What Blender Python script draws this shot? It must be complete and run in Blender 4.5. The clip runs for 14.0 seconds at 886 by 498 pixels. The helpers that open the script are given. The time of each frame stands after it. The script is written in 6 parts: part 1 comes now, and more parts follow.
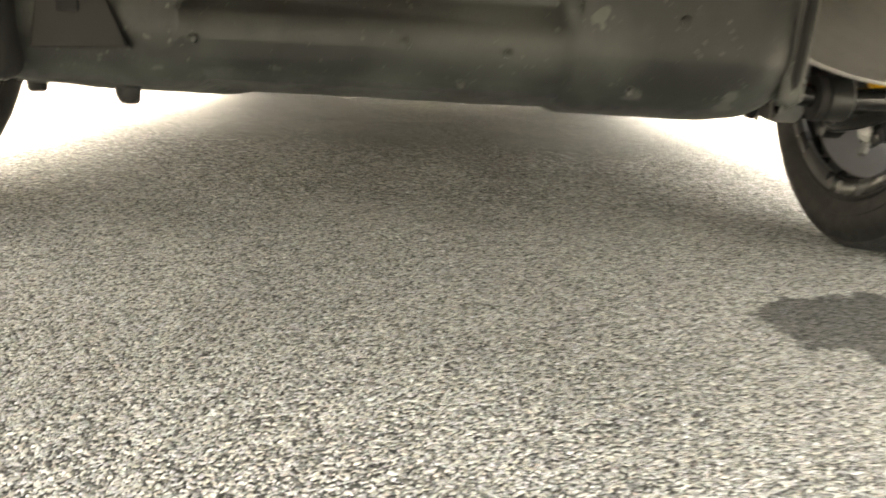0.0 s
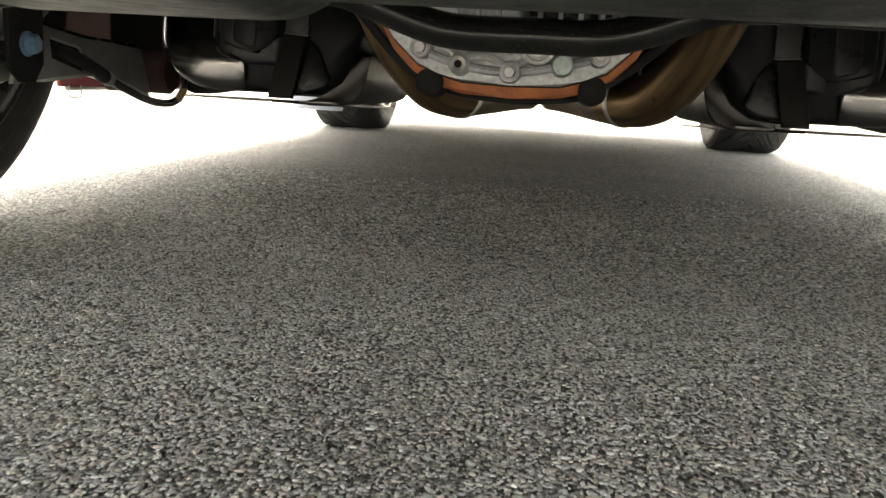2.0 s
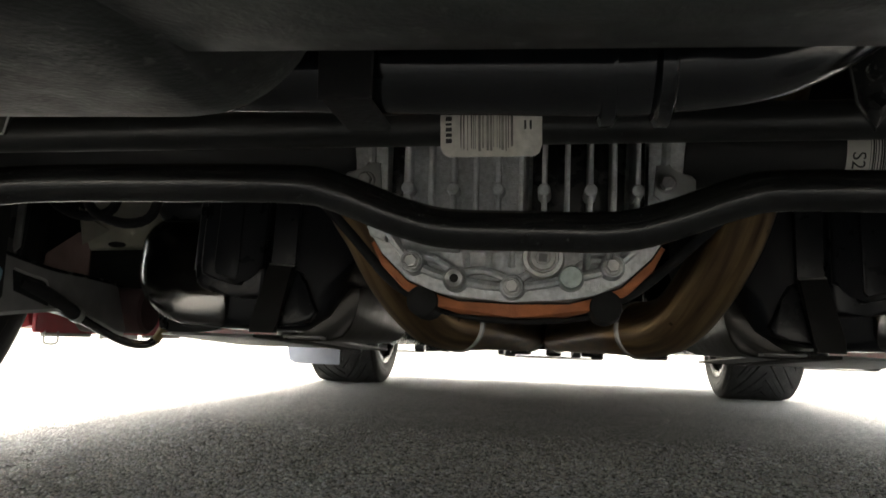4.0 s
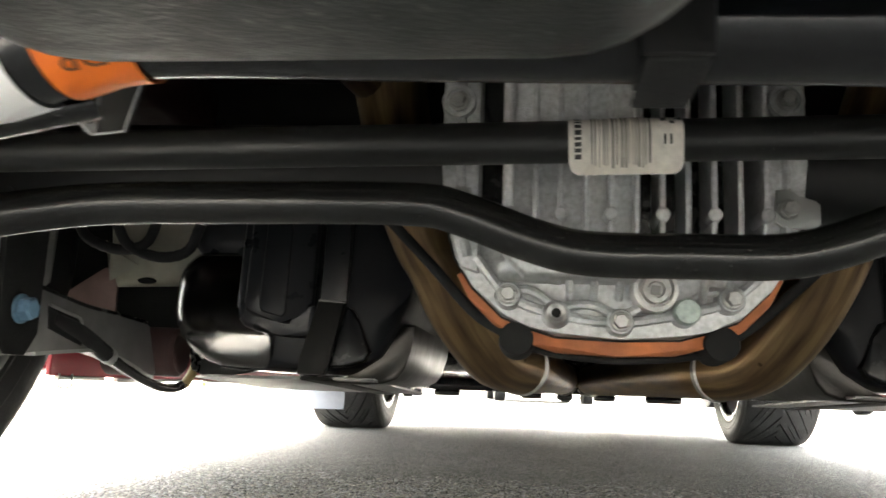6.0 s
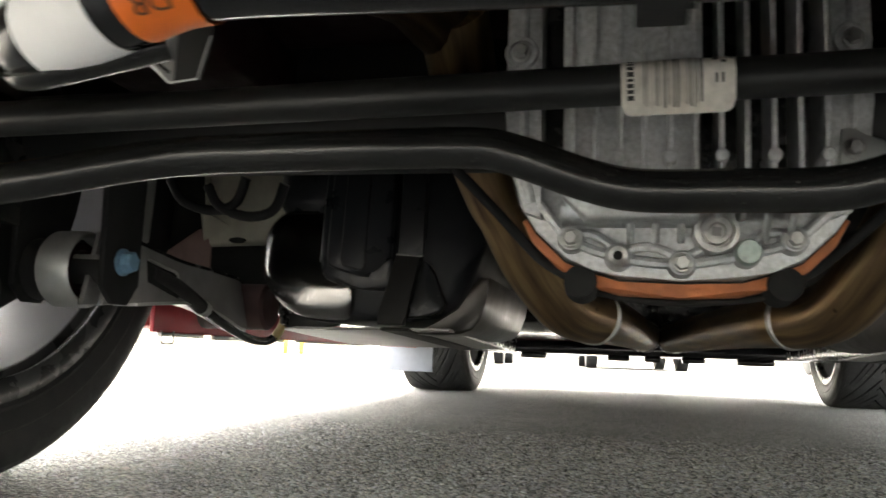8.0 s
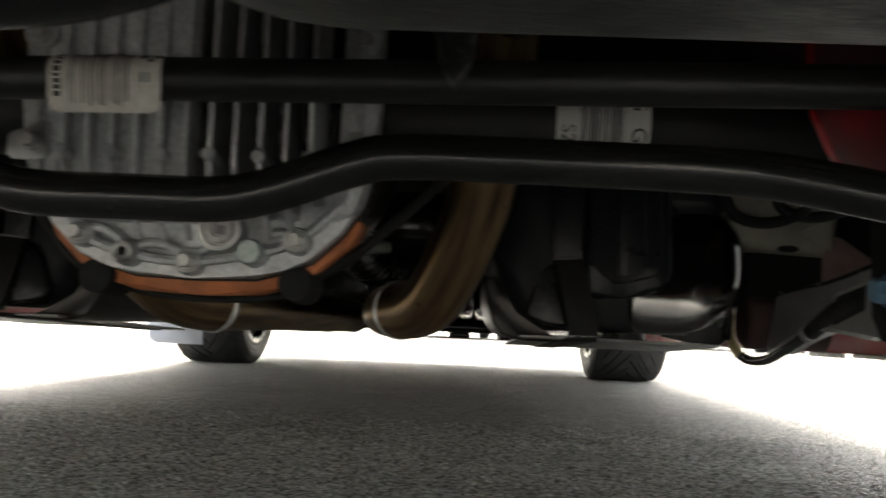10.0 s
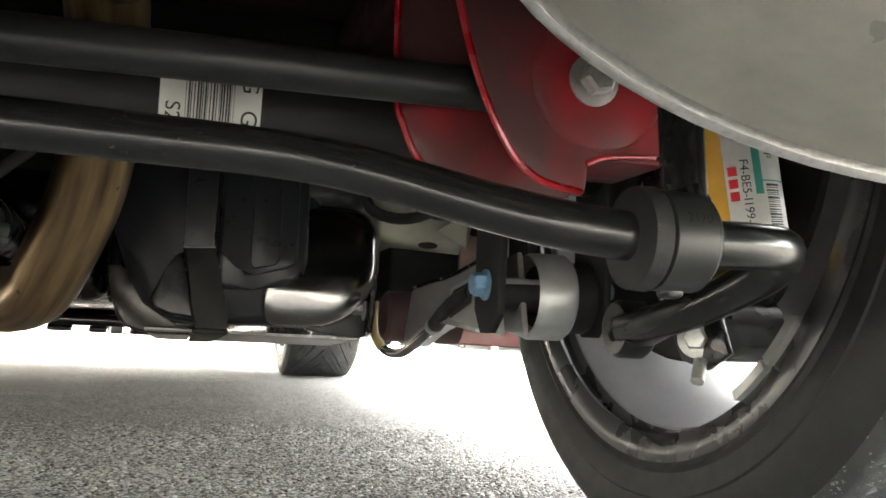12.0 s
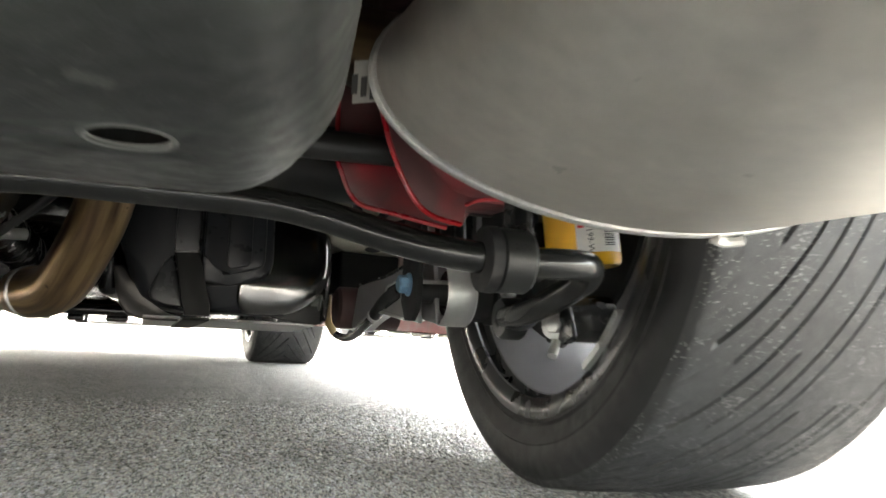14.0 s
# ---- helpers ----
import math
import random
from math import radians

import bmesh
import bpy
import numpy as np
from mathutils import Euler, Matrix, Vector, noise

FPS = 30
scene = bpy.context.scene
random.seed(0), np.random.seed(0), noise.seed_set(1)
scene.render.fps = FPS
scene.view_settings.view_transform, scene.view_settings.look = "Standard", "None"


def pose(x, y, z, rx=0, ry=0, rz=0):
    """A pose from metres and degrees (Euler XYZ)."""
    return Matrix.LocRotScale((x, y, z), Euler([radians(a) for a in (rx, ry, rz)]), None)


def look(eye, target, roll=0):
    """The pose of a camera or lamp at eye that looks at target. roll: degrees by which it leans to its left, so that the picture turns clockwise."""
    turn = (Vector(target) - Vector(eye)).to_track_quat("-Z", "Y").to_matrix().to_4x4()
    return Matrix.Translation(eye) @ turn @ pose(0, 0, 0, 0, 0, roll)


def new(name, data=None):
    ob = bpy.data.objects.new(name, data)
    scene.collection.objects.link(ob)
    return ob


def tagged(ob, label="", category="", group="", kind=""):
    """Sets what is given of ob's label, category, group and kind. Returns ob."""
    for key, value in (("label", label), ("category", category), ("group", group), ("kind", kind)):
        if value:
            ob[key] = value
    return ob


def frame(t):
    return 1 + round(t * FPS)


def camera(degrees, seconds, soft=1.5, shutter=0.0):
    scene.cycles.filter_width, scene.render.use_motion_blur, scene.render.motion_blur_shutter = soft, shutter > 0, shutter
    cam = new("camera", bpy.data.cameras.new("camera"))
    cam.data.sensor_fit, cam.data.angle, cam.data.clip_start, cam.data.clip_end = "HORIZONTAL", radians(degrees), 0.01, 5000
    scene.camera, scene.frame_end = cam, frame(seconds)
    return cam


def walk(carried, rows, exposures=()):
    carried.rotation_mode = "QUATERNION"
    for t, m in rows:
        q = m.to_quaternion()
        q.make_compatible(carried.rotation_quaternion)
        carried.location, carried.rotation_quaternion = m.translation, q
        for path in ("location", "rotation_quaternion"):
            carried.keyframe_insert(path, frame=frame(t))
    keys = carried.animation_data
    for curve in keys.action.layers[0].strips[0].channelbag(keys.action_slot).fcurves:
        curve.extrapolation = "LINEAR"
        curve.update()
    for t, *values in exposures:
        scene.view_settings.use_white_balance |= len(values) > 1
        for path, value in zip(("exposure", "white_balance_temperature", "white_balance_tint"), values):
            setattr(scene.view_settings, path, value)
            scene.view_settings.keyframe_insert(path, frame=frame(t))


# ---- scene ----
cam = camera(55.5, 14.0, shutter=0.5)
PATH = [
    (0, (0.087, -1.245, 0.268), (0.092, 0.696, -0.215), 3.1),
    (0.2, (0.08, -1.221, 0.239), (0.017, 0.726, -0.217), 2.8),
    (0.5, (0.062, -1.158, 0.218), (-0.079, 0.789, -0.214), 2.7),
    (1, (0.036, -1.042, 0.209), (-0.151, 0.908, -0.197), 2.7),
    (1.5, (0.027, -0.921, 0.2), (-0.191, 1.029, -0.191), 2.8),
    (2, (0.026, -0.845, 0.203), (-0.202, 1.104, -0.182), 3.2),
    (2.5, (0.026, -0.822, 0.1905), (-0.208, 1.126, -0.197), 3.3),
    (3, (0.025, -0.799, 0.1835), (-0.212, 1.156, -0.164), 3.0),
    (3.4, (0.025, -0.782, 0.187), (-0.237, 1.2, 0.133), 2.3),
    (3.5, (0.020, -0.780, 0.183), (-0.242, 1.203, 0.194), 2.6),
    (3.7, (0.02, -0.767, 0.172), (-0.251, 1.208, 0.332), 2.3),
    (5.8, (-0.052, -0.688, 0.163), (-0.284, 1.271, 0.496), 2.2),
    (6, (-0.072, -0.693, 0.164), (-0.299, 1.267, 0.492), 2.1),
    (6.5, (-0.11, -0.711, 0.153), (-0.376, 1.247, 0.466), 1.7),
    (7, (-0.119, -0.721, 0.143), (-0.532, 1.213, 0.437), 2.0),
    (7.2, (-0.116, -0.723, 0.14), (-0.559, 1.206, 0.428), 2.1),
    (9.3, (0.109, -0.691, 0.168), (-0.207, 1.275, 0.348), 2.6),
    (9.5, (0.126, -0.689, 0.173), (-0.105, 1.289, 0.354), 2.5),
    (10, (0.192, -0.678, 0.176), (0.123, 1.312, 0.362), 2.5),
    (10.5, (0.246, -0.671, 0.177), (0.389, 1.315, 0.37), 2.5),
    (11, (0.273, -0.671, 0.179), (0.627, 1.287, 0.378), 2.4),
    (11.5, (0.279, -0.668, 0.176), (0.778, 1.257, 0.382), 2.5),
    (12, (0.279, -0.666, 0.175), (0.862, 1.236, 0.383), 2.5),
    (12.5, (0.283, -0.665, 0.174), (0.913, 1.222, 0.381), 2.6),
    (13, (0.279, -0.673, 0.178), (0.933, 1.205, 0.386), 2.5),
    (13.5, (0.277, -0.736, 0.173), (0.915, 1.148, 0.38), 2.7),
    (14, (0.247, -0.896, 0.172), (0.904, 0.984, 0.363), 2.9),
]
EXPOSURES = [(0.0, 5.3, 9000, 6), (0.5, 5.15, 8400, 6), (1.0, 4.95, 8200, 6), (1.8, 4.6, 8000, 6), (2.5, 4.68, 7900, 6), (3.5, 3.75, 7400, 6), (6.0, 5.57, 7400, 6), (7.0, 5.57, 7400, 6), (9.5, 4.1, 7400, 6), (10.5, 4.25, 7500, 6), (11.0, 5.12, 7500, 6), (11.6, 5.92, 7500, 6), (12.2, 6.16, 7500, 6), (13.3, 6.06, 7400, 6), (14.0, 5.75, 7300, 6)]
walk(cam, [(t, look(eye, target, roll)) for t, eye, target, roll in PATH], EXPOSURES)

# ---- world and light ----
world = bpy.data.worlds.new("world")
scene.world = world
world.use_nodes = True
wn = world.node_tree
sky = wn.nodes.new("ShaderNodeTexSky")
sky.sky_type, sky.sun_disc = "NISHITA", False
sky.sun_elevation, sky.sun_rotation = radians(60), radians(-20)
sky.air_density, sky.dust_density, sky.ozone_density = 1.0, 6.0, 0.6
wn.nodes["Background"].inputs["Strength"].default_value = 0.15
veil = wn.nodes.new("ShaderNodeHueSaturation")
veil.inputs["Saturation"].default_value = 0.42
wn.links.new(sky.outputs["Color"], veil.inputs["Color"])
wn.links.new(veil.outputs["Color"], wn.nodes["Background"].inputs["Color"])
sun_data = bpy.data.lights.new("sun", "SUN")
sun_data.energy, sun_data.angle, sun_data.color = 1.0, radians(50), (0.975, 0.99, 1.0)
sun = new("sun", sun_data)
sun.matrix_world = look((-1.5, 4.0, 8.0), (0, 0, 0))


# ---- materials ----
def material(name, base, rough=0.5, metal=0.0, vary=0.15, scale=40.0, bump=0.1, bump_scale=300.0, dust=0.0, dust_colour=(0.30, 0.28, 0.25), coat=0.0, spec=0.5, stretch=(1, 1, 1), uneven=0.1, dust_range=(0.42, 0.72)):
    """Base colour with grain at two scales, uneven gloss, fine relief and an optional film of dust."""
    m = bpy.data.materials.new(name)
    m.use_nodes = True
    nt = m.node_tree
    nodes, link = nt.nodes, nt.links.new
    b = nodes["Principled BSDF"]
    tc = nodes.new("ShaderNodeTexCoord")
    mp = nodes.new("ShaderNodeMapping")
    mp.inputs["Scale"].default_value = stretch
    link(tc.outputs["Object"], mp.inputs["Vector"])
    n1 = nodes.new("ShaderNodeTexNoise")
    n1.inputs["Scale"].default_value, n1.inputs["Detail"].default_value = scale, 6
    n2 = nodes.new("ShaderNodeTexNoise")
    n2.inputs["Scale"].default_value, n2.inputs["Detail"].default_value = scale * 0.17, 4
    n3 = nodes.new("ShaderNodeTexNoise")
    n3.inputs["Scale"].default_value, n3.inputs["Detail"].default_value = bump_scale, 3
    for n in (n1, n2, n3):
        link(mp.outputs["Vector"], n.inputs["Vector"])
    add = nodes.new("ShaderNodeMath")
    add.operation = "ADD"
    link(n1.outputs["Fac"], add.inputs[0])
    link(n2.outputs["Fac"], add.inputs[1])
    ramp = nodes.new("ShaderNodeMapRange")
    ramp.inputs["From Min"].default_value, ramp.inputs["From Max"].default_value = 0.7, 1.3
    ramp.inputs["To Min"].default_value, ramp.inputs["To Max"].default_value = 1 - vary, 1 + vary
    link(add.outputs[0], ramp.inputs["Value"])
    mul = nodes.new("ShaderNodeVectorMath")
    mul.operation = "SCALE"
    mul.inputs[0].default_value = base
    link(ramp.outputs["Result"], mul.inputs["Scale"])
    colour = mul.outputs["Vector"]
    if dust > 0:
        dn = nodes.new("ShaderNodeMapRange")
        dn.inputs["From Min"].default_value, dn.inputs["From Max"].default_value = dust_range
        dn.inputs["To Min"].default_value, dn.inputs["To Max"].default_value = 0.0, dust
        link(n2.outputs["Fac"], dn.inputs["Value"])
        mix = nodes.new("ShaderNodeMix")
        mix.data_type = "RGBA"
        mix.inputs["B"].default_value = (*dust_colour, 1)
        link(dn.outputs["Result"], mix.inputs["Factor"])
        link(colour, mix.inputs["A"])
        colour = mix.outputs["Result"]
    link(colour, b.inputs["Base Color"])
    rr = nodes.new("ShaderNodeMapRange")
    rr.inputs["From Min"].default_value, rr.inputs["From Max"].default_value = 0.3, 0.7
    rr.inputs["To Min"].default_value, rr.inputs["To Max"].default_value = max(rough - uneven, 0.03), min(rough + uneven, 1)
    link(n1.outputs["Fac"], rr.inputs["Value"])
    link(rr.outputs["Result"], b.inputs["Roughness"])
    b.inputs["Metallic"].default_value = metal
    b.inputs["Specular IOR Level"].default_value = spec
    b.inputs["Coat Weight"].default_value = coat
    b.inputs["Coat Roughness"].default_value = 0.15
    bp = nodes.new("ShaderNodeBump")
    bp.inputs["Strength"].default_value, bp.inputs["Distance"].default_value = bump, 0.002
    link(n3.outputs["Fac"], bp.inputs["Height"])
    link(bp.outputs["Normal"], b.inputs["Normal"])
    return m


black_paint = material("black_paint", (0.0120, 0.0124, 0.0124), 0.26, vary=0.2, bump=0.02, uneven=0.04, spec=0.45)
gloss_black = material("gloss_black", (0.0088, 0.0094, 0.0092), 0.24, vary=0.15, bump=0.015, uneven=0.03, coat=0.1, spec=0.4)
black_plastic = material("black_plastic", (0.0060, 0.0068, 0.0078), 0.14, vary=0.12, bump=0.0, uneven=0.03, spec=0.5)
satin_black = material("satin_black", (0.0125, 0.0134, 0.0130), 0.40, vary=0.2, bump=0.03, uneven=0.05, spec=0.4)
matt_black = material("matt_black", (0.0150, 0.0154, 0.0156), 0.8, vary=0.3, bump=0.2, spec=0.15)
tub_grey = material("tub_grey", (0.0100, 0.0118, 0.0110), 0.46, vary=0.25, scale=110, bump=0.15, bump_scale=700, dust=0.7, dust_colour=(0.042, 0.047, 0.042), dust_range=(0.44, 0.70), uneven=0.09, spec=0.32)
tank_black = material("tank_black", (0.0125, 0.0136, 0.0162), 0.30, vary=0.12, bump=0.0, uneven=0.04, spec=0.25)
tank_body = material("tank_body", (0.0125, 0.0136, 0.0162), 0.42, vary=0.10, bump=0.0, uneven=0.03, spec=0.14)
tank_satin = material("tank_satin", (0.0140, 0.0150, 0.0165), 0.26, vary=0.12, bump=0.01, uneven=0.05, spec=0.24)
cast_alloy = material("cast_alloy", (0.58, 0.595, 0.60), 0.42, metal=0.8, vary=0.3, scale=240, bump=0.45, bump_scale=800, dust=0.55, dust_colour=(0.15, 0.155, 0.155), dust_range=(0.46, 0.72))
bolt_steel = material("bolt_steel", (0.50, 0.50, 0.485), 0.40, metal=0.75, vary=0.2, scale=300, bump=0.25, dust=0.35, dust_colour=(0.18, 0.175, 0.165))
rust_orange = material("rust_orange", (0.40, 0.13, 0.05), 0.75, vary=0.35, scale=70, bump=0.4, dust=0.3, dust_colour=(0.16, 0.07, 0.04))
bright_steel = material("bright_steel", (0.62, 0.60, 0.57), 0.25, metal=0.95, vary=0.12, bump=0.1)
dull_shield = material("dull_shield", (0.24, 0.235, 0.23), 0.40, metal=0.5, vary=0.2, scale=30, bump=0.06, dust=0.3, dust_colour=(0.06, 0.058, 0.055), uneven=0.06)
worn_grey = material("worn_grey", (0.085, 0.088, 0.082), 0.5, metal=0.2, vary=0.3, scale=200, bump=0.2)
axle_black = material("axle_black", (0.0125, 0.0130, 0.0130), 0.48, vary=0.2, bump=0.04, uneven=0.05, spec=0.35)
bush_brown = material("bush_brown", (0.055, 0.026, 0.025), 0.6, vary=0.25, bump=0.1)
shoulder_metal = material("shoulder_metal", (0.235, 0.230, 0.226), 0.20, metal=1.0, vary=0.12, scale=50, bump=0.03, bump_scale=180, stretch=(0.3, 1, 1.6), uneven=0.05)
shield_bare = material("shield_bare", (0.058, 0.055, 0.052), 0.36, metal=0.75, vary=0.2, scale=30, bump=0.04, dust=0.3, dust_colour=(0.06, 0.055, 0.05), uneven=0.06)
shield_steel = material("shield_steel", (0.50, 0.49, 0.475), 0.38, metal=0.55, vary=0.14, scale=60, bump=0.08, bump_scale=500, dust=0.25, dust_colour=(0.32, 0.31, 0.29), stretch=(1, 0.25, 1), uneven=0.08)
galvanised = material("galvanised", (0.44, 0.45, 0.44), 0.38, metal=0.6, vary=0.14, scale=60, bump=0.08, dust=0.2, dust_colour=(0.38, 0.38, 0.36), uneven=0.06)
olive_steel = material("olive_steel", (0.33, 0.32, 0.265), 0.36, metal=0.3, vary=0.2, bump=0.06, dust=0.3, dust_colour=(0.20, 0.19, 0.16), uneven=0.06)
arm_grey = material("arm_grey", (0.20, 0.20, 0.198), 0.44, metal=0.35, vary=0.25, bump=0.05, uneven=0.06)
plate_grey = material("plate_grey", (0.011, 0.011, 0.0105), 0.6, vary=0.25, bump=0.08, uneven=0.06, spec=0.2)
sill_grey = material("sill_grey", (0.30, 0.20, 0.185), 0.6, vary=0.25, bump=0.1, dust=0.3)
red_paint = material("red_paint", (0.36, 0.009, 0.018), 0.45, vary=0.15, scale=50, bump=0.04, dust=0.92, dust_colour=(0.060, 0.038, 0.038), dust_range=(0.28, 0.54), spec=0.3)
body_red = material("body_red", (0.35, 0.010, 0.018), 0.3, vary=0.05, bump=0.0, coat=0.8)
sill_red = material("sill_red", (0.30, 0.013, 0.024), 0.38, vary=0.2, scale=30, bump=0.03, dust=0.4, dust_colour=(0.10, 0.05, 0.05))
dull_red = material("dull_red", (0.020, 0.007, 0.008), 0.65, vary=0.3, bump=0.15, spec=0.2)
primer = material("primer", (0.10, 0.045, 0.038), 0.7, vary=0.25, bump=0.1, dust=0.3, dust_colour=(0.08, 0.06, 0.055))
stop_red = material("stop_red", (0.12, 0.036, 0.032), 0.5, vary=0.2, bump=0.05)
rubber = material("rubber", (0.0120, 0.0122, 0.0128), 0.60, vary=0.25, scale=60, bump=0.2, bump_scale=900, dust=0.05, dust_colour=(0.03, 0.029, 0.028), spec=0.28)
def add_specks(m, size, amount, colour, strength=1.0):
    """Small light specks of grit over a material."""
    nt = m.node_tree
    b = nt.nodes["Principled BSDF"]
    old = b.inputs["Base Color"].links[0].from_socket
    tc = nt.nodes.new("ShaderNodeTexCoord")
    vo = nt.nodes.new("ShaderNodeTexVoronoi")
    vo.inputs["Scale"].default_value = size
    warp = nt.nodes.new("ShaderNodeTexNoise")
    warp.inputs["Scale"].default_value = size * 1.4
    nt.links.new(tc.outputs["Object"], warp.inputs["Vector"])
    push = nt.nodes.new("ShaderNodeVectorMath")
    push.operation = "MULTIPLY_ADD"
    push.inputs[1].default_value = (1.3 / size,) * 3
    nt.links.new(warp.outputs["Color"], push.inputs[0])
    nt.links.new(tc.outputs["Object"], push.inputs[2])
    nt.links.new(push.outputs["Vector"], vo.inputs["Vector"])
    sep = nt.nodes.new("ShaderNodeSeparateColor")
    nt.links.new(vo.outputs["Color"], sep.inputs["Color"])
    scale = nt.nodes.new("ShaderNodeMath")
    scale.operation = "MULTIPLY"
    scale.inputs[1].default_value = amount
    nt.links.new(sep.outputs["Red"], scale.inputs[0])
    less = nt.nodes.new("ShaderNodeMath")
    less.operation = "LESS_THAN"
    nt.links.new(vo.outputs["Distance"], less.inputs[0])
    sub = nt.nodes.new("ShaderNodeMath")
    sub.operation = "SUBTRACT"
    sub.inputs[1].default_value = amount - 0.42
    nt.links.new(scale.outputs[0], sub.inputs[0])
    drift = nt.nodes.new("ShaderNodeTexNoise")
    drift.inputs["Scale"].default_value = 26
    nt.links.new(tc.outputs["Object"], drift.inputs["Vector"])
    more = nt.nodes.new("ShaderNodeMath")
    more.operation = "MULTIPLY_ADD"
    more.inputs[1].default_value, more.inputs[2].default_value = 1.6, -0.72
    nt.links.new(drift.outputs["Fac"], more.inputs[0])
    total = nt.nodes.new("ShaderNodeMath")
    nt.links.new(sub.outputs[0], total.inputs[0])
    nt.links.new(more.outputs[0], total.inputs[1])
    nt.links.new(total.outputs[0], less.inputs[1])
    mix = nt.nodes.new("ShaderNodeMix")
    mix.data_type = "RGBA"
    mix.inputs["B"].default_value = (*colour, 1)
    part_of = nt.nodes.new("ShaderNodeMath")
    part_of.operation = "MULTIPLY"
    part_of.inputs[1].default_value = strength
    nt.links.new(less.outputs[0], part_of.inputs[0])
    nt.links.new(part_of.outputs[0], mix.inputs["Factor"])
    nt.links.new(old, mix.inputs["A"])
    nt.links.new(mix.outputs["Result"], b.inputs["Base Color"])
    return m


add_specks(gloss_black, 850, 30.0, (0.07, 0.07, 0.067), 0.5)
add_specks(satin_black, 850, 28.0, (0.06, 0.06, 0.057), 0.5)
add_specks(tub_grey, 520, 9.0, (0.06, 0.064, 0.058))
add_specks(tub_grey, 75, 10.0, (0.11, 0.115, 0.105), 0.35)
muffler_steel = add_specks(material("muffler_steel", (0.53, 0.505, 0.455), 0.42, metal=0.8, vary=0.14, scale=75, bump=0.05, bump_scale=200, dust=0.6, dust_colour=(0.27, 0.25, 0.21), dust_range=(0.47, 0.78), uneven=0.07), 60, 11.0, (0.12, 0.115, 0.10), 0.30)
tread_rubber = add_specks(material("tread_rubber", (0.0120, 0.0126, 0.0132), 0.60, vary=0.3, scale=90, bump=0.4, bump_scale=1200, dust=0.4, dust_colour=(0.032, 0.033, 0.0335)), 420, 2.2, (0.11, 0.11, 0.107))
shield_silver = material("shield_silver", (0.27, 0.267, 0.275), 0.42, metal=0.5, vary=0.12, scale=20, bump=0.01, uneven=0.04)
rim_dark = material("rim_dark", (0.030, 0.031, 0.032), 0.28, metal=0.0, vary=0.15, scale=20, bump=0.01, dust=0.15, dust_colour=(0.05, 0.049, 0.047), uneven=0.03)
rim_silver = material("rim_silver", (0.235, 0.236, 0.240), 0.33, metal=0.75, vary=0.12, scale=20, bump=0.01, dust=0.4, dust_colour=(0.060, 0.058, 0.056), uneven=0.04)
yellow_paint = material("yellow_paint", (0.62, 0.32, 0.01), 0.4, vary=0.12, bump=0.05, coat=0.3)
white_paper = material("white_paper", (0.74, 0.73, 0.68), 0.6, vary=0.08, scale=80, bump=0.1, dust=0.12, dust_colour=(0.45, 0.42, 0.36))
white_tape = material("white_tape", (0.80, 0.80, 0.80), 0.5, vary=0.06, bump=0.1)
old_label = material("old_label", (0.26, 0.255, 0.235), 0.6, vary=0.15, scale=90, bump=0.1, dust=0.4, dust_colour=(0.18, 0.17, 0.15))
orange_tape = material("orange_tape", (0.80, 0.17, 0.02), 0.45, vary=0.06, bump=0.06)
worn_paper = material("worn_paper", (0.66, 0.63, 0.57), 0.6, vary=0.22, scale=140, bump=0.35, bump_scale=220, dust=0.5, dust_colour=(0.30, 0.26, 0.20), dust_range=(0.46, 0.74))
grey_ink = material("grey_ink", (0.11, 0.105, 0.10), 0.6, vary=0.4, scale=160, bump=0.0, dust=0.8, dust_colour=(0.45, 0.42, 0.37), dust_range=(0.45, 0.65))
ink = material("ink", (0.02, 0.02, 0.02), 0.6, vary=0.1, bump=0.0)
faded_ink = material("faded_ink", (0.15, 0.055, 0.02), 0.6, vary=0.1, bump=0.0)
red_ink = material("red_ink", (0.6, 0.02, 0.03), 0.5, vary=0.1, bump=0.0)
teal_ink = material("teal_ink", (0.06, 0.35, 0.28), 0.5, vary=0.1, bump=0.0)
blue_bolt = material("blue_bolt", (0.12, 0.23, 0.33), 0.5, vary=0.25, scale=200, bump=0.1)
copper_green = material("copper_green", (0.40, 0.445, 0.425), 0.5, metal=0.6, vary=0.4, scale=220, dust=0.4, dust_colour=(0.10, 0.22, 0.18))
flap_grey = material("flap_grey", (0.22, 0.24, 0.28), 0.55, vary=0.1)
dark_glass = material("dark_glass", (0.01, 0.012, 0.014), 0.08, vary=0.05, bump=0.0)
tan_hose = material("tan_hose", (0.30, 0.22, 0.10), 0.5, vary=0.2)
light_paint = material("light_paint", (0.6, 0.61, 0.62), 0.4, vary=0.05, coat=0.4)


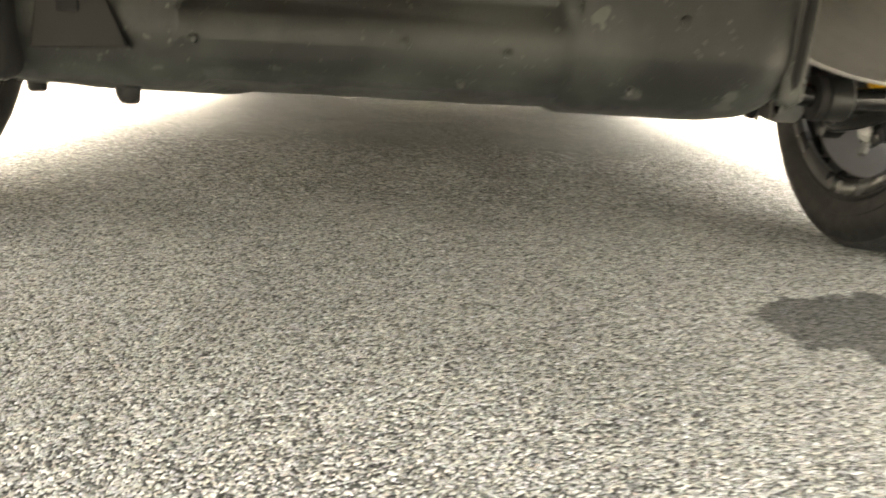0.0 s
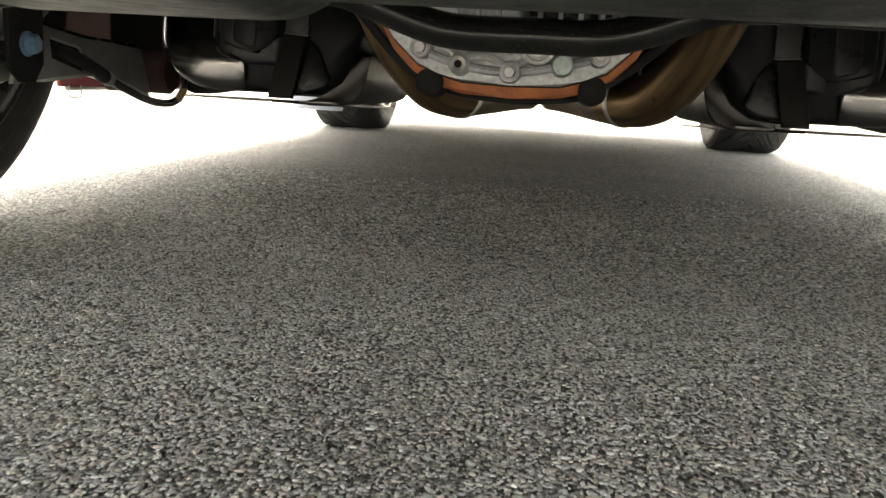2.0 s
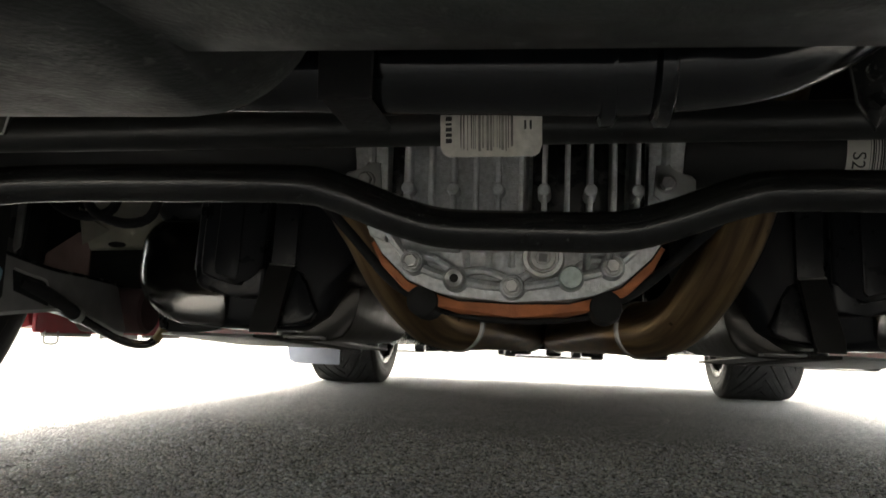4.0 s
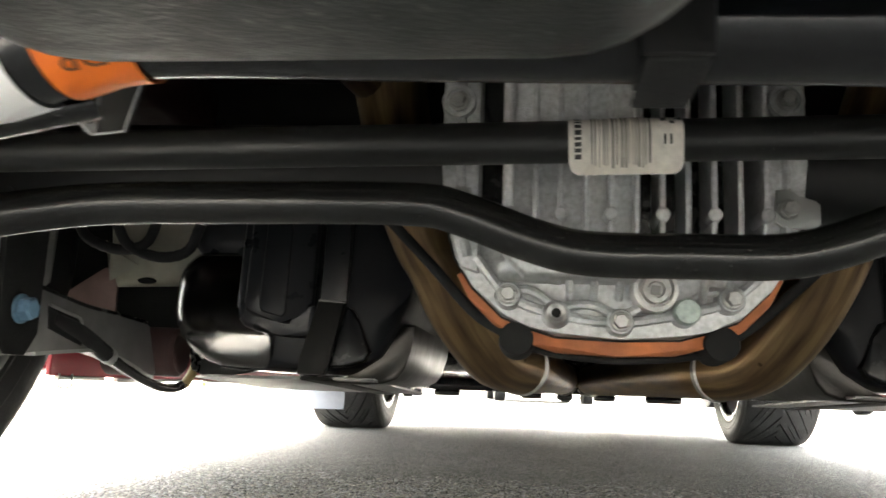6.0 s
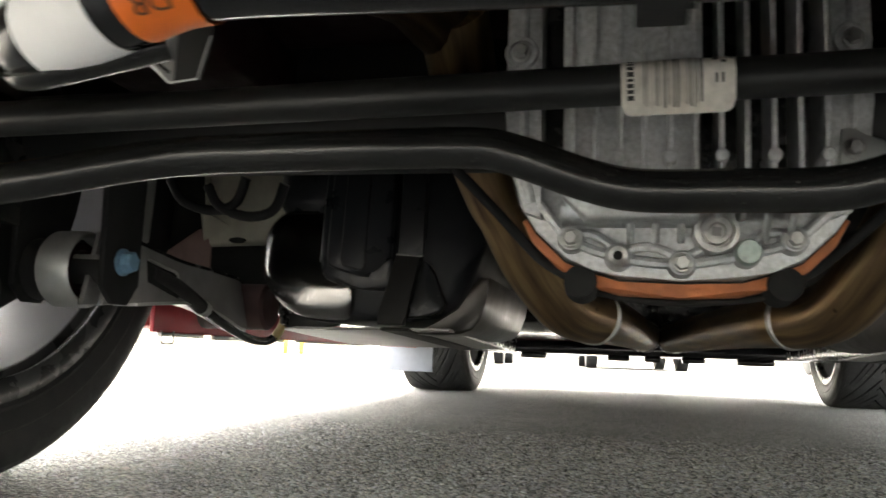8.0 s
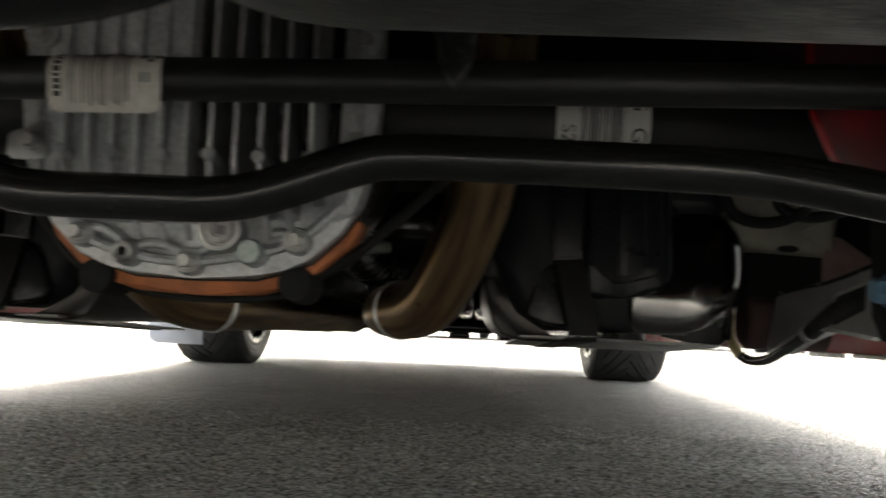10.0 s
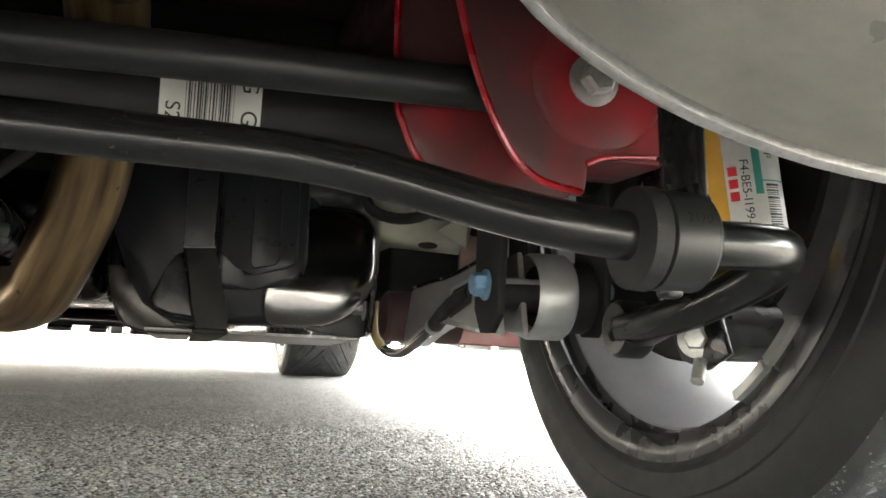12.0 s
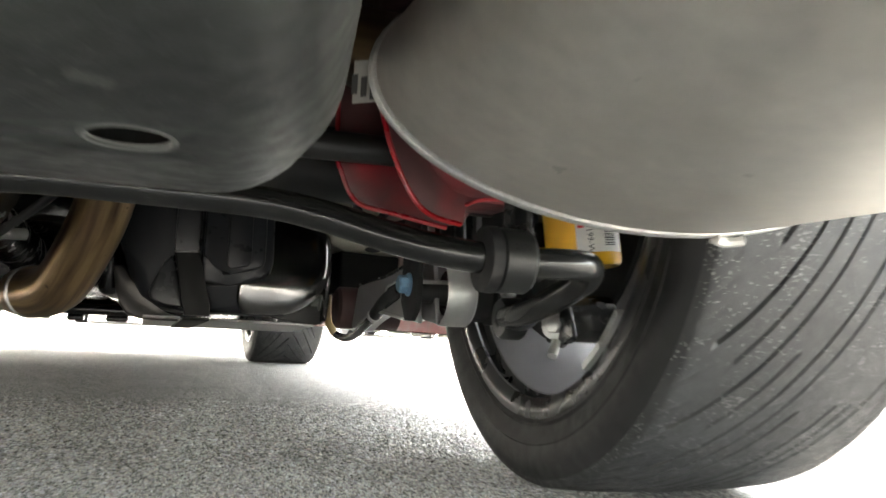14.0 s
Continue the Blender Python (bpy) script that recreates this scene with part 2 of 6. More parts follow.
def heat_tint(name, dim=1.0):
    """Heat-tinted stainless steel: brown, gold and grey streaks drawn along the pipe, with a few dark spots."""
    m = bpy.data.materials.new(name)
    m.use_nodes = True
    nt = m.node_tree
    nodes, link = nt.nodes, nt.links.new
    b = nodes["Principled BSDF"]
    tc = nodes.new("ShaderNodeTexCoord")
    sep = nodes.new("ShaderNodeSeparateXYZ")
    link(tc.outputs["UV"], sep.inputs["Vector"])

    def maths(kind, a, value):
        n = nodes.new("ShaderNodeMath")
        n.operation = kind
        link(a, n.inputs[0])
        if value is not None:
            n.inputs[1].default_value = value
        return n.outputs[0]

    turn = maths("MULTIPLY", sep.outputs["X"], math.tau)
    round_it = nodes.new("ShaderNodeCombineXYZ")
    link(maths("COSINE", turn, None), round_it.inputs["X"])
    link(maths("SINE", turn, None), round_it.inputs["Y"])
    link(maths("MULTIPLY", sep.outputs["Y"], 3.0), round_it.inputs["Z"])
    streak = nodes.new("ShaderNodeTexNoise")
    streak.inputs["Scale"].default_value, streak.inputs["Detail"].default_value = 3.6, 4
    streak.inputs["Roughness"].default_value = 0.48
    wide = nodes.new("ShaderNodeTexNoise")
    wide.inputs["Scale"].default_value, wide.inputs["Detail"].default_value = 2.4, 3
    for n in (streak, wide):
        link(round_it.outputs["Vector"], n.inputs["Vector"])
    both = nodes.new("ShaderNodeMix")
    both.inputs["Factor"].default_value = 0.42
    link(streak.outputs["Fac"], both.inputs["A"])
    link(wide.outputs["Fac"], both.inputs["B"])
    ramp = nodes.new("ShaderNodeValToRGB")
    el = ramp.color_ramp.elements
    el[0].position, el[0].color = 0.30, (0.105 * dim, 0.068 * dim, 0.046 * dim, 1)
    el[1].position, el[1].color = 0.70, (0.60 * dim, 0.43 * dim, 0.23 * dim, 1)
    for at, c in ((0.42, (0.225, 0.152, 0.096)), (0.55, (0.370, 0.252, 0.140))):
        e = el.new(at)
        e.color = (c[0] * dim, c[1] * dim, c[2] * dim, 1)
    link(both.outputs["Result"], ramp.inputs["Fac"])
    spots = nodes.new("ShaderNodeTexVoronoi")
    spots.inputs["Scale"].default_value = 30
    link(tc.outputs["Object"], spots.inputs["Vector"])
    spot = nodes.new("ShaderNodeMapRange")
    spot.inputs["From Min"].default_value, spot.inputs["From Max"].default_value = 0.05, 0.09
    spot.inputs["To Min"].default_value, spot.inputs["To Max"].default_value = 0.45, 1.0
    link(spots.outputs["Distance"], spot.inputs["Value"])
    col = nodes.new("ShaderNodeVectorMath")
    col.operation = "SCALE"
    link(ramp.outputs["Color"], col.inputs[0])
    link(spot.outputs["Result"], col.inputs["Scale"])
    link(col.outputs["Vector"], b.inputs["Base Color"])
    b.inputs["Metallic"].default_value = 0.9
    rough = nodes.new("ShaderNodeMapRange")
    rough.inputs["To Min"].default_value, rough.inputs["To Max"].default_value = 0.28, 0.46
    link(streak.outputs["Fac"], rough.inputs["Value"])
    link(rough.outputs["Result"], b.inputs["Roughness"])
    bump = nodes.new("ShaderNodeBump")
    bump.inputs["Strength"].default_value, bump.inputs["Distance"].default_value = 0.15, 0.001
    link(streak.outputs["Fac"], bump.inputs["Height"])
    link(bump.outputs["Normal"], b.inputs["Normal"])
    return m


exhaust_steel = heat_tint("exhaust_steel", 0.86)
front_steel = heat_tint("front_steel", 0.75)
# dimmed copy: shade round the inlet pipes is put into the colour
shaded_exhaust = heat_tint("shaded_exhaust", 0.4)


# ---- mesh tools ----
def catmull(pts, k=6):
    """A smooth line through the points."""
    p = [Vector(q) for q in pts]
    p = [p[0] * 2 - p[1]] + p + [p[-1] * 2 - p[-2]]
    out = []
    for i in range(1, len(p) - 2):
        a, b, c, d = p[i - 1:i + 3]
        for j in range(k):
            t = j / k
            out.append(0.5 * (2 * b + (c - a) * t + (2 * a - 5 * b + 4 * c - d) * t ** 2 + (3 * b - a - 3 * c + d) * t ** 3))
    return out + [p[-2]]


def tube(bm, pts, radius, n=16, flat=1.0, caps=True, grain=False):
    """A pipe along a line; radius is one number or a list spread along it; flat squeezes its section; grain lays out its surface round and along the pipe."""
    up = Vector((0, 0, 1))
    count = len(pts)
    rings = []
    for i, p in enumerate(pts):
        p = Vector(p)
        d = (Vector(pts[min(i + 1, count - 1)]) - Vector(pts[max(i - 1, 0)])).normalized()
        if i == 0:
            side = d.cross(up)
            if side.length < 0.1:
                side = d.cross(Vector((0, 1, 0)))
        side = (side - d * side.dot(d)).normalized()
        over = side.cross(d)
        if isinstance(radius, (int, float)):
            r = radius
        else:
            f = i / (count - 1) * (len(radius) - 1)
            k = min(int(f), len(radius) - 2)
            r = radius[k] * (1 - f + k) + radius[k + 1] * (f - k)
        rings.append([bm.verts.new(p + side * math.cos(a) * r + over * math.sin(a) * r * flat) for a in (j * math.tau / n for j in range(n))])
    for a, b in zip(rings, rings[1:]):
        for j in range(n):
            bm.faces.new((a[j], a[(j + 1) % n], b[(j + 1) % n], b[j]))
    if caps:
        bm.faces.new(rings[0][::-1])
        bm.faces.new(rings[-1])
    if grain:
        uv = bm.loops.layers.uv.verify()
        run = [0.0]
        for a, b in zip(pts, pts[1:]):
            run.append(run[-1] + (Vector(b) - Vector(a)).length)
        where = {v: (j / n, run[i]) for i, r in enumerate(rings) for j, v in enumerate(r)}
        for f in bm.faces:
            for c in f.loops:
                c[uv].uv = where[c.vert]
            if max(c[uv].uv.x for c in f.loops) - min(c[uv].uv.x for c in f.loops) > 0.5 and len(f.verts) == 4:
                for c in f.loops:
                    if c[uv].uv.x < 0.5:
                        c[uv].uv.x += 1.0
    return bm


def lathe(bm, profile, centre=(0, 0, 0), axis="x", n=48, closed=False, arc=math.tau, start=0.0):
    """Turns (along, radius) pairs round an axis through centre; closed joins the last pair to the first."""
    c = Vector(centre)
    full = arc > 6.28
    steps = n if full else n + 1
    rings = []
    for k in range(steps):
        a = start + k * arc / n
        u, v = math.cos(a), math.sin(a)
        ring = []
        for s, r in profile:
            q = {"x": (s, u * r, v * r), "y": (u * r, s, v * r), "z": (u * r, v * r, s)}[axis]
            ring.append(bm.verts.new(c + Vector(q)))
        rings.append(ring)
    m = len(profile)
    for k in range(n):
        a, b = rings[k], rings[(k + 1) % steps]
        for j in range(m if closed else m - 1):
            quad = (a[j], a[(j + 1) % m], b[(j + 1) % m], b[j])
            bm.faces.new(quad)
    return bm


def disc_stack(bm, profile, centre, axis="y", n=20):
    """A turned solid with closed ends."""
    lathe(bm, [(profile[0][0], 0.0002)] + list(profile) + [(profile[-1][0], 0.0002)], centre, axis, n)
    return bm


def prism(bm, outline, at, thick, plane="y", bevel=0.0, segments=2):
    """A plate cut to an outline: two coordinates in the plane, from at to at + thick along its normal."""
    put = {"y": lambda a, b, c: (a, c, b), "x": lambda a, b, c: (c, a, b), "z": lambda a, b, c: (a, b, c)}[plane]
    lo = [bm.verts.new(put(a, b, at)) for a, b in outline]
    hi = [bm.verts.new(put(a, b, at + thick)) for a, b in outline]
    faces = [bm.faces.new(lo[::-1]), bm.faces.new(hi)]
    n = len(lo)
    faces += [bm.faces.new((lo[i], lo[(i + 1) % n], hi[(i + 1) % n], hi[i])) for i in range(n)]
    if bevel:
        edges = list({e for f in faces[:2] for e in f.edges})
        bmesh.ops.bevel(bm, geom=edges, offset=bevel, segments=segments, affect="EDGES", profile=0.5, clamp_overlap=True)
    return bm


def rbox(bm, lo, hi, bevel=0.01, segments=3, matrix=None):
    """A box between two corners with rounded edges."""
    lo, hi = Vector(lo), Vector(hi)
    made = bmesh.ops.create_cube(bm, size=1.0)["verts"]
    for v in made:
        v.co = (lo + hi) / 2 + Vector((v.co.x * (hi.x - lo.x), v.co.y * (hi.y - lo.y), v.co.z * (hi.z - lo.z)))
    if matrix is not None:
        for v in made:
            v.co = matrix @ v.co
    if bevel:
        edges = list({e for v in made for e in v.link_edges})
        bmesh.ops.bevel(bm, geom=edges, offset=bevel, segments=segments, affect="EDGES", profile=0.5, clamp_overlap=True)
    return bm


def hex_bolt(bm, at, axis=(0, -1, 0), r=0.0075, h=0.006, washer=1.35):
    """A hexagon head on a round flange, pointing along axis."""
    turn = Vector((0, 0, 1)).rotation_difference(Vector(axis)).to_matrix().to_4x4()
    m = Matrix.Translation(at) @ turn
    rows = ((r * washer, 0.0, 24), (r * washer, 0.0018, 24), (r * 1.1, 0.003, 24))
    rings = [[bm.verts.new(m @ Vector((R * math.cos(a), R * math.sin(a), z))) for a in (k * math.tau / n for k in range(n))] for R, z, n in rows]
    for a, b in zip(rings, rings[1:]):
        for k in range(24):
            bm.faces.new((a[k], a[(k + 1) % 24], b[(k + 1) % 24], b[k]))
    bm.faces.new(rings[0][::-1])
    bm.faces.new(rings[-1])
    hexes = [[bm.verts.new(m @ Vector((R * math.cos(a), R * math.sin(a), z))) for a in (k * math.tau / 6 + 0.2 for k in range(6))] for R, z in ((r, 0.0025), (r, 0.003 + h * 0.8), (r * 0.82, 0.003 + h))]
    for a, b in zip(hexes, hexes[1:]):
        for k in range(6):
            bm.faces.new((a[k], a[(k + 1) % 6], b[(k + 1) % 6], b[k]))
    bm.faces.new(hexes[-1])
    bm.faces.new(hexes[0][::-1])
    return bm


def loft(bm, rings, caps=True):
    vs = [[bm.verts.new(p) for p in r] for r in rings]
    n = len(vs[0])
    for a, b in zip(vs, vs[1:]):
        for k in range(n):
            bm.faces.new((a[k], a[(k + 1) % n], b[(k + 1) % n], b[k]))
    if caps:
        bm.faces.new(vs[0][::-1])
        bm.faces.new(vs[-1])


def flip(bm, side):
    """Mirrors a part to the car's other side when side is -1."""
    if side < 0:
        for v in bm.verts:
            v.co.x = -v.co.x
        bmesh.ops.reverse_faces(bm, faces=bm.faces[:])
    return bm


def part(name, bm, mat, parent, label="", sharp=38):
    """Links a bmesh as one mesh object under a thing or a part."""
    bmesh.ops.recalc_face_normals(bm, faces=bm.faces[:])
    me = bpy.data.meshes.new(name)
    bm.to_mesh(me)
    bm.free()
    me.materials.append(mat)
    if len(me.polygons):
        me.polygons.foreach_set("use_smooth", [True] * len(me.polygons))
        me.set_sharp_from_angle(angle=radians(sharp))
    ob = new(name, me)
    if parent:
        ob.parent = parent
    if label:
        tagged(ob, label)
    return ob


def writing(text, size):
    """The built-in font's letters as flat vertices and faces, middle at the origin."""
    cu = bpy.data.curves.new("letters", "FONT")
    cu.body, cu.size, cu.align_x, cu.align_y = text, size, "CENTER", "CENTER"
    ob = bpy.data.objects.new("letters", cu)
    scene.collection.objects.link(ob)
    me = bpy.data.meshes.new_from_object(ob.evaluated_get(bpy.context.evaluated_depsgraph_get()))
    out = [tuple(v.co.xy) for v in me.vertices], [tuple(f.vertices) for f in me.polygons]
    bpy.data.objects.remove(ob)
    bpy.data.curves.remove(cu)
    bpy.data.meshes.remove(me)
    return out


def lay(bm, flat, place):
    """Adds flat (u, v) vertices and faces to bm by a function from (u, v) to a place."""
    verts = [bm.verts.new(place(u, v)) for u, v in flat[0]]
    for f in flat[1]:
        bm.faces.new([verts[i] for i in f])
    return bm


def sheet(u0, u1, v0, v1, nu=1, nv=1):
    """A flat grid of vertices and faces for lay()."""
    vs = [(u0 + (u1 - u0) * i / nu, v0 + (v1 - v0) * j / nv) for j in range(nv + 1) for i in range(nu + 1)]
    fs = [(j * (nu + 1) + i, j * (nu + 1) + i + 1, (j + 1) * (nu + 1) + i + 1, (j + 1) * (nu + 1) + i) for j in range(nv) for i in range(nu)]
    return vs, fs


def rounded(u0, u1, v0, v1, r, nu, nv):
    """A sheet of paper whose two lower corners are rounded."""
    pts = []
    for i in range(nu + 1):
        u = u0 + (u1 - u0) * i / nu
        near = max(0.0, r - min(u - u0, u1 - u))
        low = v0 + r - math.sqrt(r * r - near * near)
        pts += [(u, low + (v1 - low) * j / nv) for j in range(nv + 1)]
    return pts, [(a, a + nv + 1, a + nv + 2, a + 1) for i in range(nu) for a in range(i * (nv + 1), i * (nv + 1) + nv)]


# ---- ground ----
def aggregate(name, islands):
    """Worn asphalt of light and dark chips in a dark binder, with one wet stain; islands: chips that are meshes of their own."""
    m = bpy.data.materials.new(name)
    m.use_nodes = True
    nt = m.node_tree
    nodes, link = nt.nodes, nt.links.new
    b = nodes["Principled BSDF"]
    geo = nodes.new("ShaderNodeNewGeometry")
    pos = geo.outputs["Position"]
    if islands:
        pick = geo.outputs["Random Per Island"]
    else:
        vo = nodes.new("ShaderNodeTexVoronoi")
        vo.inputs["Scale"].default_value = 300
        link(pos, vo.inputs["Vector"])
        sep = nodes.new("ShaderNodeSeparateColor")
        link(vo.outputs["Color"], sep.inputs["Color"])
        pick = sep.outputs["Red"]
    ramp = nodes.new("ShaderNodeValToRGB")
    el = ramp.color_ramp.elements
    el[0].position, el[0].color = 0.0, (0.030, 0.029, 0.028, 1)
    el[1].position, el[1].color = 1.0, (0.52, 0.51, 0.50, 1)
    for at, c in ((0.16, (0.130, 0.127, 0.124, 1)), (0.34, (0.245, 0.240, 0.234, 1)), (0.6, (0.315, 0.307, 0.300, 1)), (0.90, (0.385, 0.377, 0.369, 1))):
        e = el.new(at)
        e.color = c
    link(pick, ramp.inputs["Fac"])
    big = nodes.new("ShaderNodeTexNoise")
    big.inputs["Scale"].default_value, big.inputs["Detail"].default_value = 3.0, 5
    fine = nodes.new("ShaderNodeTexNoise")
    fine.inputs["Scale"].default_value, fine.inputs["Detail"].default_value = 900, 3
    link(pos, big.inputs["Vector"])
    link(pos, fine.inputs["Vector"])
    grade = nodes.new("ShaderNodeMapRange")
    grade.inputs["From Min"].default_value, grade.inputs["From Max"].default_value = 0.3, 0.7
    grade.inputs["To Min"].default_value, grade.inputs["To Max"].default_value = 0.86, 1.12
    link(big.outputs["Fac"], grade.inputs["Value"])
    speck = nodes.new("ShaderNodeMapRange")
    speck.inputs["From Min"].default_value, speck.inputs["From Max"].default_value = 0.3, 0.7
    speck.inputs["To Min"].default_value, speck.inputs["To Max"].default_value = 0.86, 1.14
    link(fine.outputs["Fac"], speck.inputs["Value"])
    both = nodes.new("ShaderNodeMath")
    both.operation = "MULTIPLY"
    link(grade.outputs["Result"], both.inputs[0])
    link(speck.outputs["Result"], both.inputs[1])
    # the wet stain beside the rear wheel
    sub = nodes.new("ShaderNodeVectorMath")
    sub.operation = "SUBTRACT"
    sub.inputs[1].default_value = (0.62, -0.41, 0.0)
    link(pos, sub.inputs[0])
    sq = nodes.new("ShaderNodeVectorMath")
    sq.operation = "MULTIPLY"
    sq.inputs[1].default_value = (1 / 0.21, 1 / 0.13, 0)
    link(sub.outputs["Vector"], sq.inputs[0])
    ln = nodes.new("ShaderNodeVectorMath")
    ln.operation = "LENGTH"
    link(sq.outputs["Vector"], ln.inputs[0])
    wob = nodes.new("ShaderNodeTexNoise")
    wob.inputs["Scale"].default_value, wob.inputs["Detail"].default_value = 20, 7
    link(pos, wob.inputs["Vector"])
    edge = nodes.new("ShaderNodeMath")
    edge.operation = "ADD"
    link(ln.outputs["Value"], edge.inputs[0])
    link(wob.outputs["Fac"], edge.inputs[1])
    wet = nodes.new("ShaderNodeMapRange")
    wet.inputs["From Min"].default_value, wet.inputs["From Max"].default_value = 1.40, 1.49
    wet.inputs["To Min"].default_value, wet.inputs["To Max"].default_value = 0.30, 1.0
    link(edge.outputs[0], wet.inputs["Value"])
    tot = nodes.new("ShaderNodeMath")
    tot.operation = "MULTIPLY"
    link(both.outputs[0], tot.inputs[0])
    link(wet.outputs["Result"], tot.inputs[1])
    col = nodes.new("ShaderNodeVectorMath")
    col.operation = "SCALE"
    # each chip leans a little to beige, lilac, green or rust
    toss = nodes.new("ShaderNodeTexWhiteNoise")
    toss.noise_dimensions = "1D"
    link(pick, toss.inputs["W"])
    tint = nodes.new("ShaderNodeValToRGB")
    hues = tint.color_ramp.elements
    hues[0].position, hues[0].color = 0.0, (1.0, 0.97, 0.86, 1)
    hues[1].position, hues[1].color = 1.0, (1.0, 0.86, 0.80, 1)
    for at, c in ((0.35, (0.98, 0.97, 0.92, 1)), (0.6, (0.93, 0.92, 1.0, 1)), (0.85, (0.92, 1.0, 0.95, 1))):
        e = hues.new(at)
        e.color = c
    link(toss.outputs["Value"], tint.inputs["Fac"])
    hue = nodes.new("ShaderNodeVectorMath")
    hue.operation = "MULTIPLY"
    link(ramp.outputs["Color"], hue.inputs[0])
    link(tint.outputs["Color"], hue.inputs[1])
    link(hue.outputs["Vector"], col.inputs[0])
    link(tot.outputs[0], col.inputs["Scale"])
    b.inputs["Roughness"].default_value = 0.8
    b.inputs["Specular IOR Level"].default_value = 0.3
    bump = nodes.new("ShaderNodeBump")
    if islands:
        link(col.outputs["Vector"], b.inputs["Base Color"])
        bump.inputs["Strength"].default_value, bump.inputs["Distance"].default_value = 0.5, 0.001
        link(fine.outputs["Fac"], bump.inputs["Height"])
    else:
        gap = nodes.new("ShaderNodeMapRange")
        gap.inputs["From Min"].default_value, gap.inputs["From Max"].default_value = 0.38, 0.72
        gap.inputs["To Min"].default_value, gap.inputs["To Max"].default_value = 1.0, 0.12
        link(vo.outputs["Distance"], gap.inputs["Value"])
        binder = nodes.new("ShaderNodeVectorMath")
        binder.operation = "SCALE"
        link(col.outputs["Vector"], binder.inputs[0])
        link(gap.outputs["Result"], binder.inputs["Scale"])
        link(binder.outputs["Vector"], b.inputs["Base Color"])
        bump.inputs["Strength"].default_value, bump.inputs["Distance"].default_value = 1.0, 0.006
        link(gap.outputs["Result"], bump.inputs["Height"])
    link(bump.outputs["Normal"], b.inputs["Normal"])
    return m


bm = bmesh.new()
bmesh.ops.create_grid(bm, x_segments=8, y_segments=8, size=400)
ground = part("ground", bm, aggregate("asphalt", False), None)
tagged(ground, "grey worn asphalt car park with light stone chips", "asphalt ground", kind="structure")


def chips(x0, x1, y0, y1, step, grow, fade, seed):
    """Crushed stone chips set in the asphalt below the car, thinning out towards the patch's edges."""
    rng = np.random.default_rng(seed)
    xs, ys = np.meshgrid(np.arange(x0, x1, step), np.arange(y0, y1, step))
    c = np.stack([xs.ravel(), ys.ravel()], 1)
    c += rng.uniform(-step / 2, step / 2, c.shape)
    edge = np.minimum.reduce([c[:, 0] - x0 + 0.02, x1 + 0.02 - c[:, 0], c[:, 1] - y0 + 0.06, y1 + 0.02 - c[:, 1]])
    c = c[rng.uniform(0, 1, len(c)) < np.clip(edge / fade, 0.0, 0.85)]
    n, k = len(c), 5
    size = rng.uniform(0.0007, 0.0024, n) * grow
    turn = rng.uniform(0, math.tau, n)
    long = rng.uniform(1.0, 2.0, n)
    top = rng.uniform(0.0001, 0.0011, n) * grow
    tilt = rng.uniform(-0.30, 0.30, (n, 2))
    rows = []
    for ring, scale in enumerate((1.15, 0.80)):
        for j in range(k):
            a = j * math.tau / k
            r = size * scale * rng.uniform(0.72, 1.28, n)
            u, v = r * math.cos(a) * long, r * math.sin(a)
            x, y = u * np.cos(turn) - v * np.sin(turn), u * np.sin(turn) + v * np.cos(turn)
            h = np.full(n, -0.001) if ring == 0 else top + tilt[:, 0] * x + tilt[:, 1] * y
            rows.append(np.stack([c[:, 0] + x, c[:, 1] + y, h], 1))
    verts = np.stack(rows, 1).reshape(-1, 3)
    per = 2 * k
    quads = np.array([(j, (j + 1) % k, k + (j + 1) % k, k + j) for j in range(k)])
    cap = np.array([k + j for j in range(k)])
    base = (np.arange(n) * per)[:, None]
    me = bpy.data.meshes.new("stone_chips")
    me.vertices.add(len(verts))
    me.vertices.foreach_set("co", verts.ravel())
    loops = np.concatenate([np.tile(quads.ravel(), (n, 1)) + base, np.tile(cap, (n, 1)) + base], 1)
    sizes = np.tile([4] * len(quads) + [k], n)
    me.loops.add(loops.size)
    me.loops.foreach_set("vertex_index", loops.ravel().astype(np.int32))
    me.polygons.add(len(sizes))
    me.polygons.foreach_set("loop_start", np.concatenate([[0], np.cumsum(sizes)[:-1]]).astype(np.int32))
    me.update(calc_edges=True)
    me.materials.append(stone)
    return tagged(new("stone_chips", me), "small grey and beige crushed stone chips set in asphalt", "stone chips", kind="stuff")


stone = aggregate("stone", True)
chips(-0.54, 0.78, -0.88, 0.20, 0.0032, 0.85, 0.15, 5)
chips(-0.72, 0.86, 0.05, 0.95, 0.0050, 1.2, 0.45, 6)

# ---- the car ----
car = tagged(new("car"), "red two-door sports car seen from below, parked on asphalt", "car")


def arc(cy, cz, r, a0, a1, n=14):
    return [(cy + r * math.cos(radians(a0 + (a1 - a0) * i / n)), cz + r * math.sin(radians(a0 + (a1 - a0) * i / n))) for i in range(n + 1)]


UPPER = [(3.66, 0.34), (3.72, 0.55), (3.60, 0.74), (3.2, 0.86), (2.2, 0.97), (1.5, 1.30), (1.0, 1.40), (0.4, 1.39), (-0.3, 1.20), (-0.55, 1.10), (-1.0, 1.08), (-1.08, 0.9), (-1.10, 0.55), (-1.04, 0.40)]
LOWER = [(-0.46, 0.40)] + arc(0, 0.35, 0.405, 180, 0) + [(0.46, 0.215), (2.26, 0.20)] + arc(2.72, 0.35, 0.405, 180, 0) + [(3.3, 0.24)]

